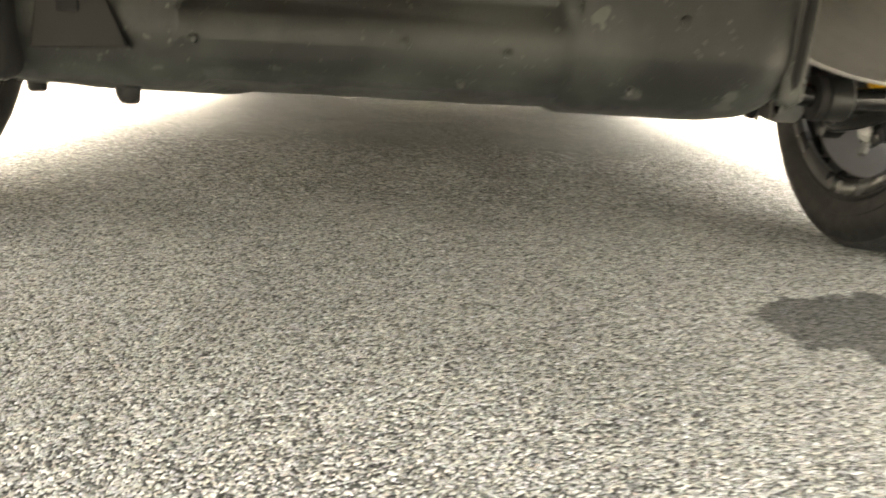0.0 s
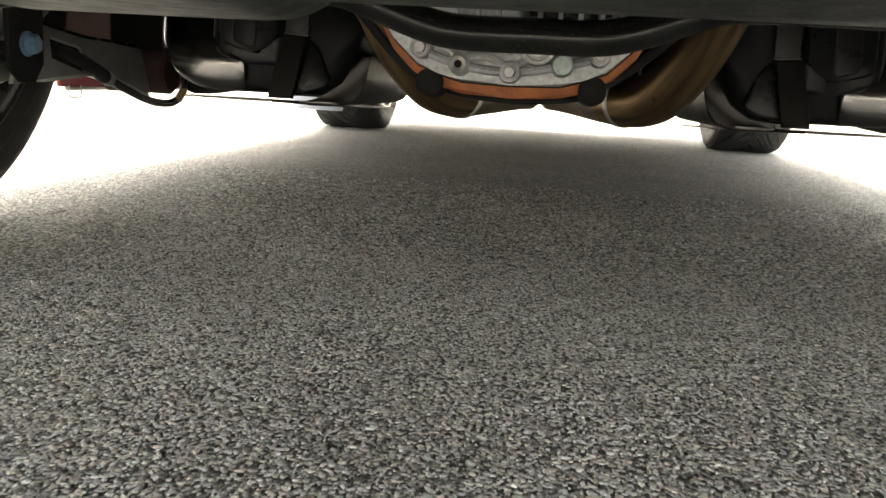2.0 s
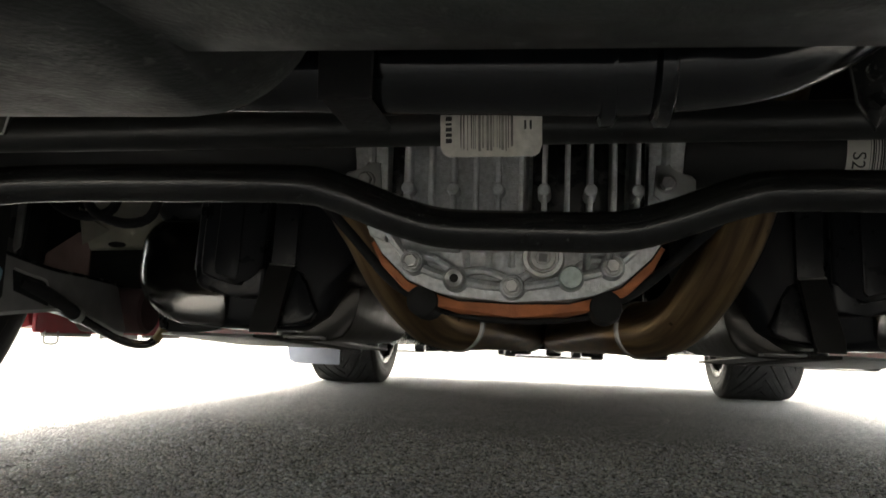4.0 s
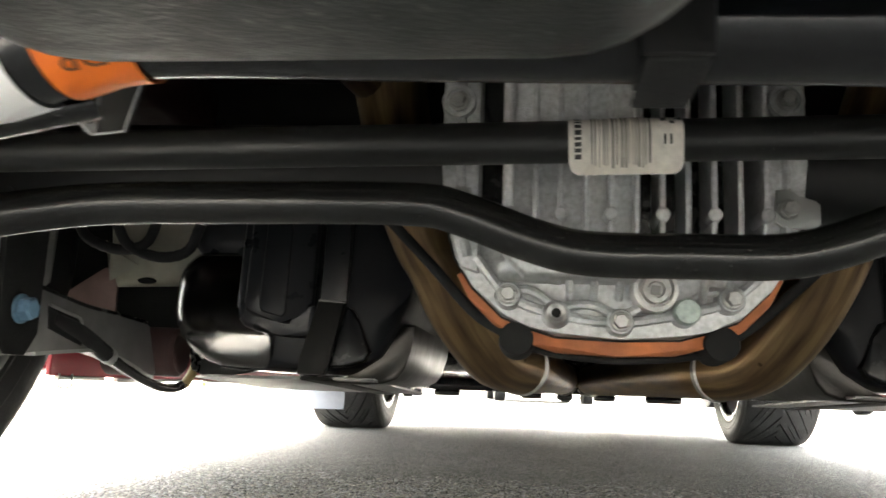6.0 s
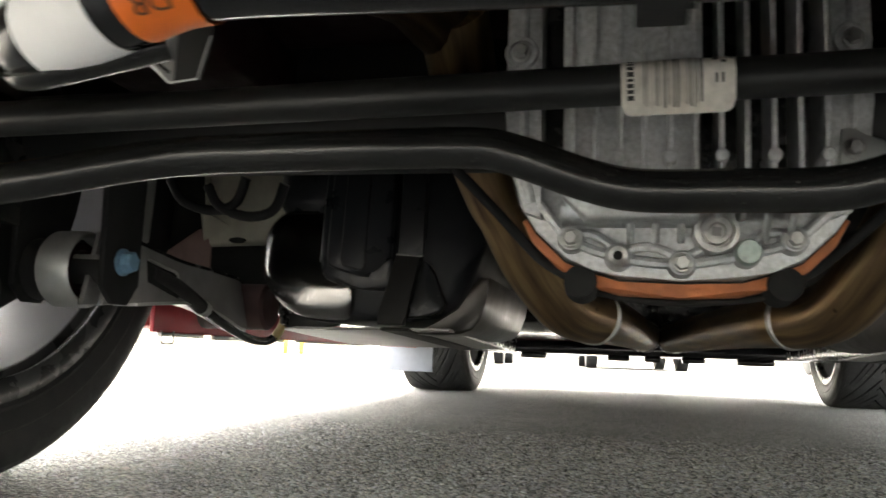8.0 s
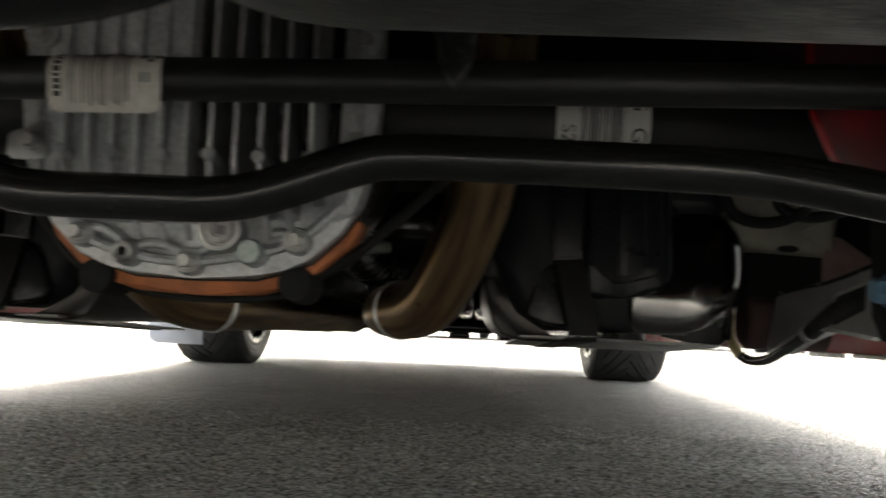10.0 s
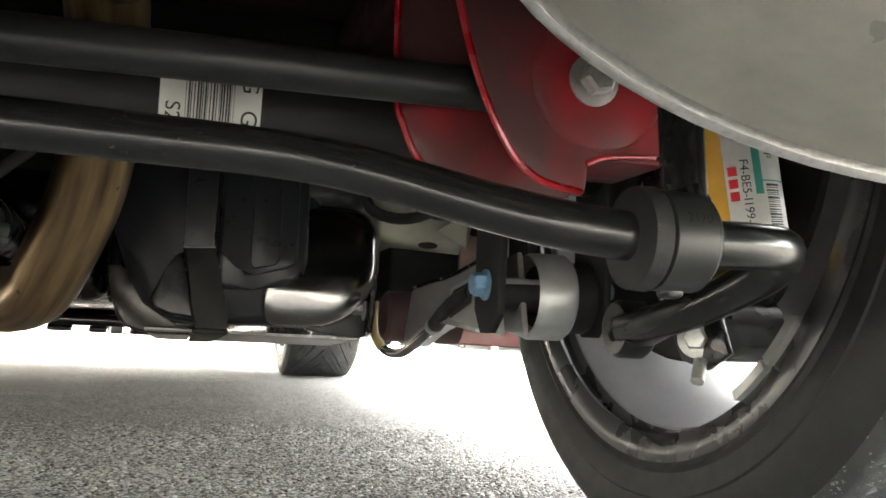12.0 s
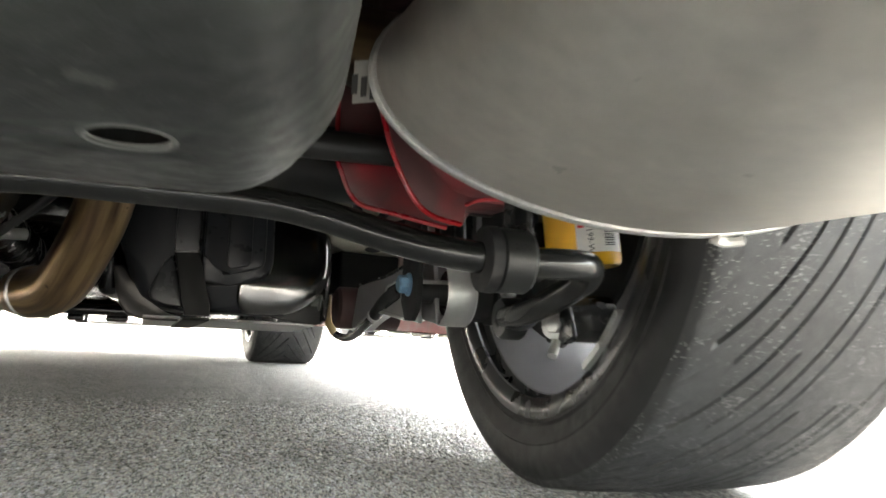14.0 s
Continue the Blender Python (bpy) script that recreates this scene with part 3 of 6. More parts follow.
for side in (1, -1):
    bm = bmesh.new()
    prism(bm, UPPER + LOWER, 0.895, 0.03, "x")
    bmesh.ops.triangulate(bm, faces=bm.faces[:], ngon_method="EAR_CLIP")
    part("side_panel", flip(bm, side), body_red, car, "glossy red painted body side")
    bm = bmesh.new()
    prism(bm, [(0.50, 0.170), (0.47, 0.24), (0.50, 0.34), (2.20, 0.34), (2.26, 0.20), (2.22, 0.170)], 0.800, 0.092, "x", 0.012)
    part("rocker_panel", flip(bm, side), sill_red, car, "dusty red painted sill")
    bm = bmesh.new()
    rbox(bm, (0.790, 0.50, 0.163), (0.799, 2.2, 0.210), 0.002)
    flange = part("sill_flange", flip(bm, side), sill_red, car, "red pinch weld flange with worn paint")
    for y0, y1, z0 in ((0.52, 0.66, 0.157), (0.70, 0.83, 0.155), (0.86, 1.02, 0.158), (1.10, 1.60, 0.159)):
        bm = bmesh.new()
        rbox(bm, (0.788, y0, z0), (0.797, y1, 0.163), 0.0015)
        part("worn_edge", flip(bm, side), galvanised, flange, "bare worn flange edge")
    for y in (0.535,):
        bm = bmesh.new()
        tube(bm, catmull([(0.786, y - 0.018, 0.166), (0.786, y - 0.017, 0.147), (0.786, y + 0.017, 0.147), (0.786, y + 0.018, 0.166)], 4), 0.0016, 6)
        part("flange_clip", flip(bm, side), galvanised, flange)
    # wheel housings
    for y in (0.0, 2.72):
        bm = bmesh.new()
        lathe(bm, [(0.60, 0.43), (0.893, 0.43)], (0, y, 0.35), "x", 24, arc=math.pi)
        lathe(bm, [(0.60, 0.43), (0.60, 0.30)], (0, y, 0.35), "x", 24, arc=math.pi)
        part("wheel_housing", flip(bm, side), matt_black, car, "black felt wheel housing")

bm = bmesh.new()
rows = [[bm.verts.new((x, y, z)) for x in (-0.895, -0.4, 0, 0.4, 0.895)] for y, z in UPPER + [(-0.90, 0.40)]]
for a, b in zip(rows, rows[1:]):
    for i in range(4):
        bm.faces.new((a[i], a[i + 1], b[i + 1], b[i]))
part("body_top", bm, body_red, car, "glossy red painted bonnet, roof and tail")

# floor pans, dark and partly sprayed in body colour
bm = bmesh.new()
rbox(bm, (-0.60, -1.02, 0.46), (0.60, 0.098, 0.50), 0.01)
part("rear_floor", bm, dull_red, car, "dark red overspray on black floor pan")
bm = bmesh.new()
rbox(bm, (-0.78, 0.10, 0.405), (0.78, 0.80, 0.52), 0.01)
part("seat_floor", bm, matt_black, car)
bm = bmesh.new()
rbox(bm, (-0.165, 0.75, 0.33), (0.165, 2.25, 0.43), 0.012)
part("tunnel_roof", bm, black_plastic, car)
for side in (1, -1):
    bm = bmesh.new()
    rbox(bm, (0.205, 0.765, 0.205), (0.76, 2.30, 0.23), 0.012)
    part("floor_panel", flip(bm, side), black_plastic, car, "black coated floor panel")
    bm = bmesh.new()
    rbox(bm, (0.165, 0.75, 0.205), (0.20, 2.30, 0.36), 0.012)
    part("tunnel_wall", flip(bm, side), black_plastic, car)
    bm = bmesh.new()
    rbox(bm, (0.30, 0.72, 0.205), (0.76, 0.76, 0.42), 0.012)
    part("heel_board", flip(bm, side), black_plastic, car)
bm = bmesh.new()
rbox(bm, (-0.62, 2.25, 0.162), (0.62, 3.35, 0.20), 0.012)
part("engine_undertray", bm, black_plastic, car, "black plastic engine undertray")
for x, wide, low in ((-0.385, 0.09, 0.142), (-0.09, 0.075, 0.142), (0.025, 0.055, 0.141), (0.16, 0.075, 0.142), (0.36, 0.12, 0.140)):
    bm = bmesh.new()
    rbox(bm, (x - wide / 2, 2.28, low), (x + wide / 2, 2.34, 0.163), 0.008)
    part("undertray_lug", bm, black_plastic, car)
bm = bmesh.new()
rbox(bm, (-0.88, 3.30, 0.20), (0.88, 3.62, 0.36), 0.03)
part("front_bumper", bm, black_plastic, car)
# unseen valance, added to keep low sky light off the well's rear face
bm = bmesh.new()
prism(bm, [(-1.055, 0.420), (-1.070, 0.380), (-1.062, 0.320), (-1.040, 0.287), (-1.032, 0.293), (-1.048, 0.325), (-1.054, 0.380), (-1.040, 0.420)], -0.86, 1.72, "x", 0.003)
part("shade_valance", bm, black_plastic, car, "unseen black plastic rear valance added to shade the well")
for side in (1, -1):
    bm = bmesh.new()
    rbox(bm, (0.42, 0.80, 0.163), (0.50, 2.1, 0.21), 0.012)
    part("floor_rail", flip(bm, side), black_paint, car)
# a grey air deflector behind one front wheel
bm = bmesh.new()
prism(bm, [(-0.965, 0.155), (-0.955, 0.092), (-0.93, 0.078), (-0.76, 0.078), (-0.76, 0.22), (-0.965, 0.22)], 2.33, 0.012, "y", 0.004)
part("mud_flap", bm, flap_grey, car, "blue-grey plastic mud flap")


# ---- wheels ----
def tyre_mesh(width, radius, bead, period, across, one_way=False):
    """A tyre on the x axis, its inner sidewall to -x; the tread's mesh lines run along swept diagonal grooves."""
    bm = bmesh.new()
    h = width / 2
    g = radius - bead
    wall = [(-h * 0.86, bead), (-h * 0.945, bead + 0.006), (-h * 0.975, bead + 0.014), (-h * 0.965, bead + 0.018), (-h * 0.99, bead + g * 0.34), (-h * 1.0, bead + g * 0.42), (-h * 0.992, bead + g * 0.44),
            (-h * 1.005, bead + g * 0.56), (-h * 0.985, bead + g * 0.72), (-h * 0.972, bead + g * 0.75), (-h * 0.945, radius - 0.014), (-h * 0.905, radius - 0.007)]
    steps = 20
    around = period * steps
    rings = []
    for k in range(around):
        ring = [(x, r, 0.0) for x, r in wall]
        for j in range(across + 1):
            u = -1 + 2 * j / across
            s = abs(u)
            sweep = 42 - 20 * (u + 1) - 13 * (u + 1) ** 2 if one_way else 34 * s + 8 * s * s
            shift = 0 if u < 0 or one_way else steps // 2
            cut, turn = (k + shift) % steps, (k + shift) // steps
            deep = 0.0
            if cut in ((0,) if one_way else (0, 1)) and (s < (0.90, 0.74, 0.84)[turn % 3] if not one_way else (-0.90, -0.72, -0.82)[turn % 3] < u < (0.45, 0.85, 0.10)[turn % 3]):
                deep = 0.009
            if cut == 10 and (0.30 < s < (0.62, 0.0)[turn % 2] if not one_way else (-0.58, -0.66)[turn % 2] < u < (-0.15, 0.55)[turn % 2]):
                deep = 0.0045
            if s > 0.84 and cut in ((3, 9, 15), (2, 7, 12, 17), (5, 13))[turn % 3]:
                deep = 0.0012
            ring.append((u * h * 0.88, radius - 0.005 * s ** 3 - deep, sweep))
        ring += [(-x, r, -50.0 if one_way else 42.0) for x, r in wall[::-1]]
        a0 = k * 360.0 / around
        ring = [(x, r, 42.0 if i < len(wall) else sw) for i, (x, r, sw) in enumerate(ring)]
        rings.append([bm.verts.new((x, r * math.cos(radians(a0 + sw)), r * math.sin(radians(a0 + sw)))) for x, r, sw in ring])
    m = len(rings[0])
    for k in range(around):
        a, b = rings[k], rings[(k + 1) % around]
        for j in range(m - 1):
            bm.faces.new((a[j], a[j + 1], b[j + 1], b[j]))
    return bm


def spoke(bm, x, r0, r1, k, off, count=5):
    """One leg of a split spoke between the hub and the barrel."""
    a0, a1 = k * math.tau / count + off * 0.5, k * math.tau / count + off
    p = [Vector((x + dx, r * math.cos(a), r * math.sin(a))) for r, a, dx in ((r0, a0, 0.0), ((r0 + r1) / 2, (a0 + a1) / 2, 0.012), (r1, a1, -0.01))]
    tube(bm, catmull(p, 4), [0.022, 0.017, 0.02], 10, 0.8)


def wheel(x, y, radius, width, bead, tyre):
    """A rim with its tyre and brake; it is built for the car's right and turned for its left."""
    h = width / 2
    bm = bmesh.new()
    lathe(bm, [(-h * 0.90, bead + 0.010), (-h * 0.955, bead + 0.013), (-h * 0.965, bead + 0.004), (-h * 0.960, bead - 0.002), (-h * 0.935, bead - 0.013), (-h * 0.920, bead - 0.0145), (-h * 0.89, bead - 0.0135), (-h * 0.875, bead - 0.005), (-h * 0.80, bead - 0.006), (-h * 0.790, bead - 0.017)], n=96)
    lip = bm
    bm = bmesh.new()
    lathe(bm, [(-h * 0.790, bead - 0.017), (-h * 0.785, bead - 0.019), (-h * 0.72, bead - 0.0215), (-h * 0.30, bead - 0.038), (h * 0.25, bead - 0.068), (h * 0.48, bead - 0.060),
               (h * 0.62, bead - 0.012), (h * 0.88, bead - 0.006), (h * 0.94, bead + 0.012), (h * 0.88, bead + 0.006), (h * 0.60, bead - 0.004), (-h * 0.6, bead - 0.008), (-h * 0.86, bead + 0.004)], n=96)
    rim = part("wheel", bm, shield_silver, car, "silver alloy wheel, brake dust inside")
    part("rim_lip", lip, rim_dark, rim, "dark grey stepped rim lip")
    for k in range(10):
        bm = bmesh.new()
        spoke(bm, h * 0.62, 0.05, bead - 0.012, k // 2, -0.17 if k % 2 else 0.17)
        part("spoke", bm, rim_silver, rim)
    bm = bmesh.new()
    disc_stack(bm, [(h * 0.45, 0.075), (h * 0.80, 0.070), (h * 0.84, 0.05)], (0, 0, 0), "x", 32)
    part("hub", bm, rim_silver, rim)
    bm = bmesh.new()
    disc_stack(bm, [(-h * 0.70, 0.10), (-h * 0.69, bead * 0.70), (-h * 0.66, bead * 0.71)], (0, 0, 0), "x", 48)
    part("dust_shield", bm, matt_black, rim, "black brake dust shield")
    t = new("tyre", tyre)
    t.parent = rim
    tagged(t, "worn black rubber tyre with diagonal grooves")
    bm = bmesh.new()
    lathe(bm, [(-0.012, 0.085), (-0.012, bead * 0.66), (0.012, bead * 0.66), (0.012, 0.085)], n=48, closed=True)
    disc_stack(bm, [(-0.03, 0.05), (-0.03, 0.085), (0.05, 0.088)], (0, 0, 0), "x", 32)
    part("brake_disc", bm, shield_steel, rim)
    rim.matrix_basis = pose(x, y, radius - 0.003, 0, 0, 0 if x > 0 else 180)
    return rim


def tyre_data(name, *size):
    bm = tyre_mesh(*size)
    bmesh.ops.recalc_face_normals(bm, faces=bm.faces[:])
    me = bpy.data.meshes.new(name)
    bm.to_mesh(me)
    bm.free()
    me.materials.append(rubber)
    me.materials.append(tread_rubber)
    reach = max(abs(v.co.x) for v in me.vertices) * 0.93
    high = max(v.co.yz.length for v in me.vertices) - 0.016
    for f in me.polygons:
        if abs(f.center.x) < reach and f.center.yz.length > high:
            f.material_index = 1
    me.polygons.foreach_set("use_smooth", [True] * len(me.polygons))
    me.set_sharp_from_angle(angle=radians(30))
    return me


rear_tyre = tyre_data("rear_tyre", 0.285, 0.353, 0.264, 23, 44, True)
front_tyre = tyre_data("front_tyre", 0.275, 0.345, 0.250, 26, 26)
for x in (0.808, -0.808):
    w = wheel(x, 0.0, 0.353, 0.285, 0.264, rear_tyre)
for x in (0.800, -0.800):
    wheel(x, 2.74, 0.345, 0.275, 0.250, front_tyre)
# clip-on balance weights inside the right rear rim
for a0 in (218, 228):
    bm = bmesh.new()
    lathe(bm, [(-0.139, 0.2440), (-0.140, 0.2520), (-0.118, 0.2520), (-0.117, 0.2440)], (0.808, 0, 0.35), "x", 8, closed=True, arc=radians(9.2), start=radians(a0))
    part("balance_weight", bm, galvanised, car, "grey stick-on balance weight")

# ---- rear axle ----
bm = bmesh.new()
tube(bm, [(-0.64, 0, 0.345), (0.64, 0, 0.345)], 0.041, 28)
disc_stack(bm, [(-0.66, 0.075), (-0.64, 0.075), (-0.632, 0.055)], (0, 0, 0.345), "x", 28)
disc_stack(bm, [(0.632, 0.055), (0.64, 0.075), (0.66, 0.075)], (0, 0, 0.345), "x", 28)
axle = part("rear_axle", bm, axle_black, car, "black painted axle tubes")

CX = -0.013
def cover_outline(grow=0.0):
    right = [(0.0, 0.2045), (0.045, 0.2060), (0.066, 0.2120), (0.086, 0.2200), (0.109, 0.2420), (0.123, 0.264), (0.131, 0.295), (0.134, 0.335), (0.134, 0.42), (0.120, 0.455), (0.085, 0.485), (0.0, 0.492)]
    pts = [(CX + x, z) for x, z in right] + [(CX - x, z) for x, z in right[-2:0:-1]]
    mid = Vector((CX, 0.345))
    return [tuple(mid + (Vector(p) - mid) * (1 + grow / 0.14)) for p in pts]


bm = bmesh.new()
disc_stack(bm, [(-0.03, 0.135), (0.03, 0.145), (0.10, 0.115), (0.16, 0.07), (0.24, 0.05), (0.30, 0.045)], (CX, 0.0, 0.335), "y", 36)
part("differential_housing", bm, black_paint, axle, "black cast iron differential housing")
bm = bmesh.new()
skirt = [(CX + x, z) for x, z in ((-0.122, 0.252), (-0.112, 0.233), (-0.088, 0.209), (-0.066, 0.2005), (-0.045, 0.1945), (0.0, 0.1925), (0.045, 0.1945), (0.066, 0.2005), (0.088, 0.209), (0.112, 0.233), (0.122, 0.252))]
prism(bm, skirt + [(CX + 0.09, 0.27), (CX - 0.09, 0.27)], -0.052, 0.040, "y", 0.004)
part("housing_flange", bm, rust_orange, axle, "orange rusty housing flange")

# the finned cover
bm = bmesh.new()
prism(bm, cover_outline(0.0016), -0.0545, 0.0030, "y", 0.0)
part("gasket", bm, matt_black, axle, "thin dark gasket")
bm = bmesh.new()
prism(bm, cover_outline(), -0.058, 0.008, "y", 0.002)
low_half = [p for p in cover_outline() if p[1] < 0.265]
low_half.sort(key=lambda p: p[0])
prism(bm, low_half + [(CX + 0.095, 0.258), (CX + 0.07, 0.250), (CX - 0.07, 0.250), (CX - 0.095, 0.258)], -0.066, 0.012, "y", 0.002)
for s in (-1, 1):
    prism(bm, [(CX + s * 0.104, 0.250), (CX + s * 0.118, 0.255), (CX + s * 0.131, 0.295), (CX + s * 0.134, 0.335), (CX + s * 0.134, 0.42), (CX + s * 0.120, 0.455), (CX + s * 0.106, 0.465)], -0.074, 0.020, "y", 0.003)
prism(bm, [(CX - 0.086, 0.262), (CX - 0.07, 0.244), (CX + 0.010, 0.244), (CX + 0.012, 0.46), (CX - 0.086, 0.46)], -0.108, 0.055, "y", 0.006, 3)
prism(bm, [(CX - 0.086, 0.345), (CX + 0.012, 0.345), (CX + 0.012, 0.46), (CX - 0.086, 0.46)], -0.116, 0.02, "y", 0.003)
cover = part("differential_cover", bm, cast_alloy, axle, "finned grey cast aluminium differential cover")
# black plate paints in the shade between the right-hand fins
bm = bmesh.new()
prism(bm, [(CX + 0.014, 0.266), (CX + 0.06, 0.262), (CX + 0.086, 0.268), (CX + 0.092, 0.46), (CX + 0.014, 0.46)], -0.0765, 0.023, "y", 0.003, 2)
part("recess_shade", bm, black_paint, axle, "black plate painting in the shade between the cooling fins")
# black strips put the shade of the side slots into colour
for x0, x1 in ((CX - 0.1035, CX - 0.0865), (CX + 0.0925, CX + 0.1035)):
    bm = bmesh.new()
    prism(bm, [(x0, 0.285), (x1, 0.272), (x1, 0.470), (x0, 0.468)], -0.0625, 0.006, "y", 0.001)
    part("recess_shade", bm, black_paint, axle)
for i in range(-6, 5):
    x = 0.011 + i * 0.0172
    boss = i % 2 == 0
    bm = bmesh.new()
    low = 0.256 if -5 < i < 4 else 0.268
    tall = 0.122
    prism(bm, [(-tall + 0.006, 0.455), (-0.066, 0.466), (-0.062, low - 0.006), (-0.085, low - 0.010), (-0.104, low - 0.004), (-tall + 0.004, low + 0.010), (-tall, low + 0.03), (-tall, 0.44)], x - 0.0019, 0.0038, "x", 0.001, 1)
    if boss:
        disc_stack(bm, [(-tall - 0.002, 0.0035), (-tall - 0.001, 0.0048), (-0.09, 0.0052)], (x, 0, 0.286), "y", 14)
    part("cooling_fin", bm, cast_alloy, axle)
# lower webs
webs = [(-0.094, 0.234), (-0.059, 0.221), (-0.013, 0.216), (0.033, 0.224), (0.065, 0.234)]
bm = bmesh.new()
line = catmull([(-0.118, -0.073, 0.262)] + [(x, -0.073, z) for x, z in webs] + [(0.097, -0.073, 0.262)], 5)
tube(bm, line, 0.0040, 8)
for (x0, z0), (x1, z1) in zip(webs, webs[1:]):
    tube(bm, catmull([(x0, -0.072, z0 + 0.004), ((x0 + x1) / 2, -0.074, (z0 + z1) / 2 + 0.010), (x1, -0.072, z1 + 0.004)], 4), 0.0036, 8)
tube(bm, [(-0.10, -0.080, 0.255), (-0.055, -0.084, 0.252)], 0.011, 12)
for x in (-0.05, -0.032, -0.014, 0.045, 0.062):
    tube(bm, [(x, -0.076, 0.232), (x, -0.100, 0.262)], 0.0028, 8)
for s in (-1, 1):
    tube(bm, catmull([(CX + s * 0.112, -0.073, 0.262), (CX + s * 0.118, -0.073, 0.30), (CX + s * 0.12, -0.073, 0.42)], 4), 0.004, 8)
tagged(part("cover_web", bm, cast_alloy, axle), kind="stuff")
for x, z in webs:
    bm = bmesh.new()
    disc_stack(bm, [(-0.079, 0.0085), (-0.077, 0.0098), (-0.06, 0.0112)], (x, 0, z), "y", 24)
    part("bolt_boss", bm, cast_alloy, axle)
for x in (-0.135, 0.107):
    bm = bmesh.new()
    lathe(bm, [(-0.058, 0.0140), (-0.076, 0.0135), (-0.078, 0.0125), (-0.078, 0.0098), (-0.0755, 0.0092), (-0.0755, 0.0002)], (x, 0, 0.3825), "y", 24)
    part("bolt_ear", bm, cast_alloy, axle)
for x, z in (webs[0], webs[2], webs[4], (-0.135, 0.3825), (0.107, 0.3825), (-0.135, 0.300), (0.1058, 0.300)):
    bm = bmesh.new()
    y = -0.079 if z < 0.25 else -0.0758 if z > 0.35 else -0.0772
    hex_bolt(bm, (x, y, z), r=0.0058, h=0.006, washer=1.3)
    part("bolt", bm, bolt_steel, axle, "zinc plated cover bolt")
bm = bmesh.new()
lathe(bm, [(-0.079, 0.0085), (-0.085, 0.0078), (-0.086, 0.0066), (-0.0845, 0.0036), (-0.078, 0.0032), (-0.078, 0.0002)], (-0.059, 0, 0.221), "y", 24)
plug = part("socket_plug", bm, bolt_steel, axle, "round steel plug with a socket hole")
# black disc stands in for the shade inside the socket
bm = bmesh.new()
disc_stack(bm, [(-0.0838, 0.0038), (-0.080, 0.0038)], (-0.059, 0, 0.221), "y", 16)
part("socket_shade", bm, matt_black, axle)
bm = bmesh.new()
disc_stack(bm, [(-0.087, 0.0082), (-0.085, 0.0094), (-0.078, 0.0096)], (0.033, 0, 0.224), "y", 24)
part("round_plug", bm, copper_green, axle, "round plug with green paint mark")
bm = bmesh.new()
lathe(bm, [(-0.07, 0.017), (-0.086, 0.0155), (-0.087, 0.0125), (-0.084, 0.0115), (-0.084, 0.0105), (-0.0885, 0.0095), (-0.0885, 0.0062), (-0.083, 0.0055), (-0.083, 0.0002)], (0.011, 0, 0.239), "y", 32)
plug = part("fill_plug", bm, bolt_steel, axle, "steel filler plug with square socket")
bm = bmesh.new()
prism(bm, [(0.0075, 0.2360), (0.0140, 0.2355), (0.0145, 0.2420), (0.0080, 0.2425)], -0.0842, 0.003, "y", 0.0)
part("square_socket", bm, arm_grey, axle)
# tabs for the brake lines
for s in (-1, 1):
    bm = bmesh.new()
    x = CX + s * 0.119
    prism(bm, [(x - s * 0.010, 0.291), (x - s * 0.004, 0.2865), (x + s * 0.018, 0.2865), (x + s * 0.0225, 0.290), (x + s * 0.0225, 0.304), (x + s * 0.019, 0.3075), (x + s * 0.006, 0.3085), (x + s * 0.002, 0.317), (x - s * 0.008, 0.315)], -0.077, 0.006, "y", 0.002)
    part("line_tab", bm, galvanised, axle, "flat bracket tab for a line")
# axle label
bm = bmesh.new()
on_axle = lambda gap: (lambda u, v: (0.289 + u, -math.cos(v / 0.041) * (0.041 + gap), 0.345 + math.sin(v / 0.041) * (0.041 + gap)))
lay(bm, sheet(-0.036, 0.036, -0.034, 0.032, 1, 10), on_axle(0.0006))
label = part("axle_label", bm, white_paper, axle, "white paper barcode sticker")
bm = bmesh.new()
rng = random.Random(3)
u = -0.018
while u < 0.016:
    w = rng.choice((0.0004, 0.0008, 0.0013))
    lay(bm, sheet(u, u + w, -0.028, 0.02, 1, 8), on_axle(0.0010))
    u += w + rng.choice((0.0005, 0.0009, 0.0014))
for text, u, v, s in (("G", 0.027, -0.016, 0.017), ("G", 0.027, 0.008, 0.017), ("S2", -0.027, -0.016, 0.015)):
    flat = writing(text, s)
    flat = [(y, -x) for x, y in flat[0]], flat[1]
    lay(bm, ([(u + a, v + b) for a, b in flat[0]], flat[1]), on_axle(0.0011))
tagged(part("label_print", bm, ink, axle), kind="stuff")

# ---- anti-roll bar ----
right_bar = [(0.005, -0.235, 0.239), (0.055, -0.235, 0.2395), (0.085, -0.235, 0.246), (0.125, -0.235, 0.2605), (0.155, -0.235, 0.266), (0.25, -0.236, 0.2655), (0.33, -0.240, 0.2630),
             (0.375, -0.254, 0.2545), (0.425, -0.278, 0.2395), (0.470, -0.296, 0.2300), (0.52, -0.300, 0.2275), (0.558, -0.299, 0.2285),
             (0.584, -0.290, 0.2285), (0.596, -0.267, 0.2215), (0.595, -0.232, 0.2095), (0.594, -0.190, 0.1990), (0.596, -0.140, 0.1915), (0.600, -0.100, 0.1880)]
bm = bmesh.new()
whole = [(0.010 - x, y, z) for x, y, z in right_bar[:0:-1]] + right_bar
tube(bm, catmull(whole, 5), 0.0125, 20)
bar = part("anti_roll_bar", bm, gloss_black, car, "glossy black painted anti-roll bar")
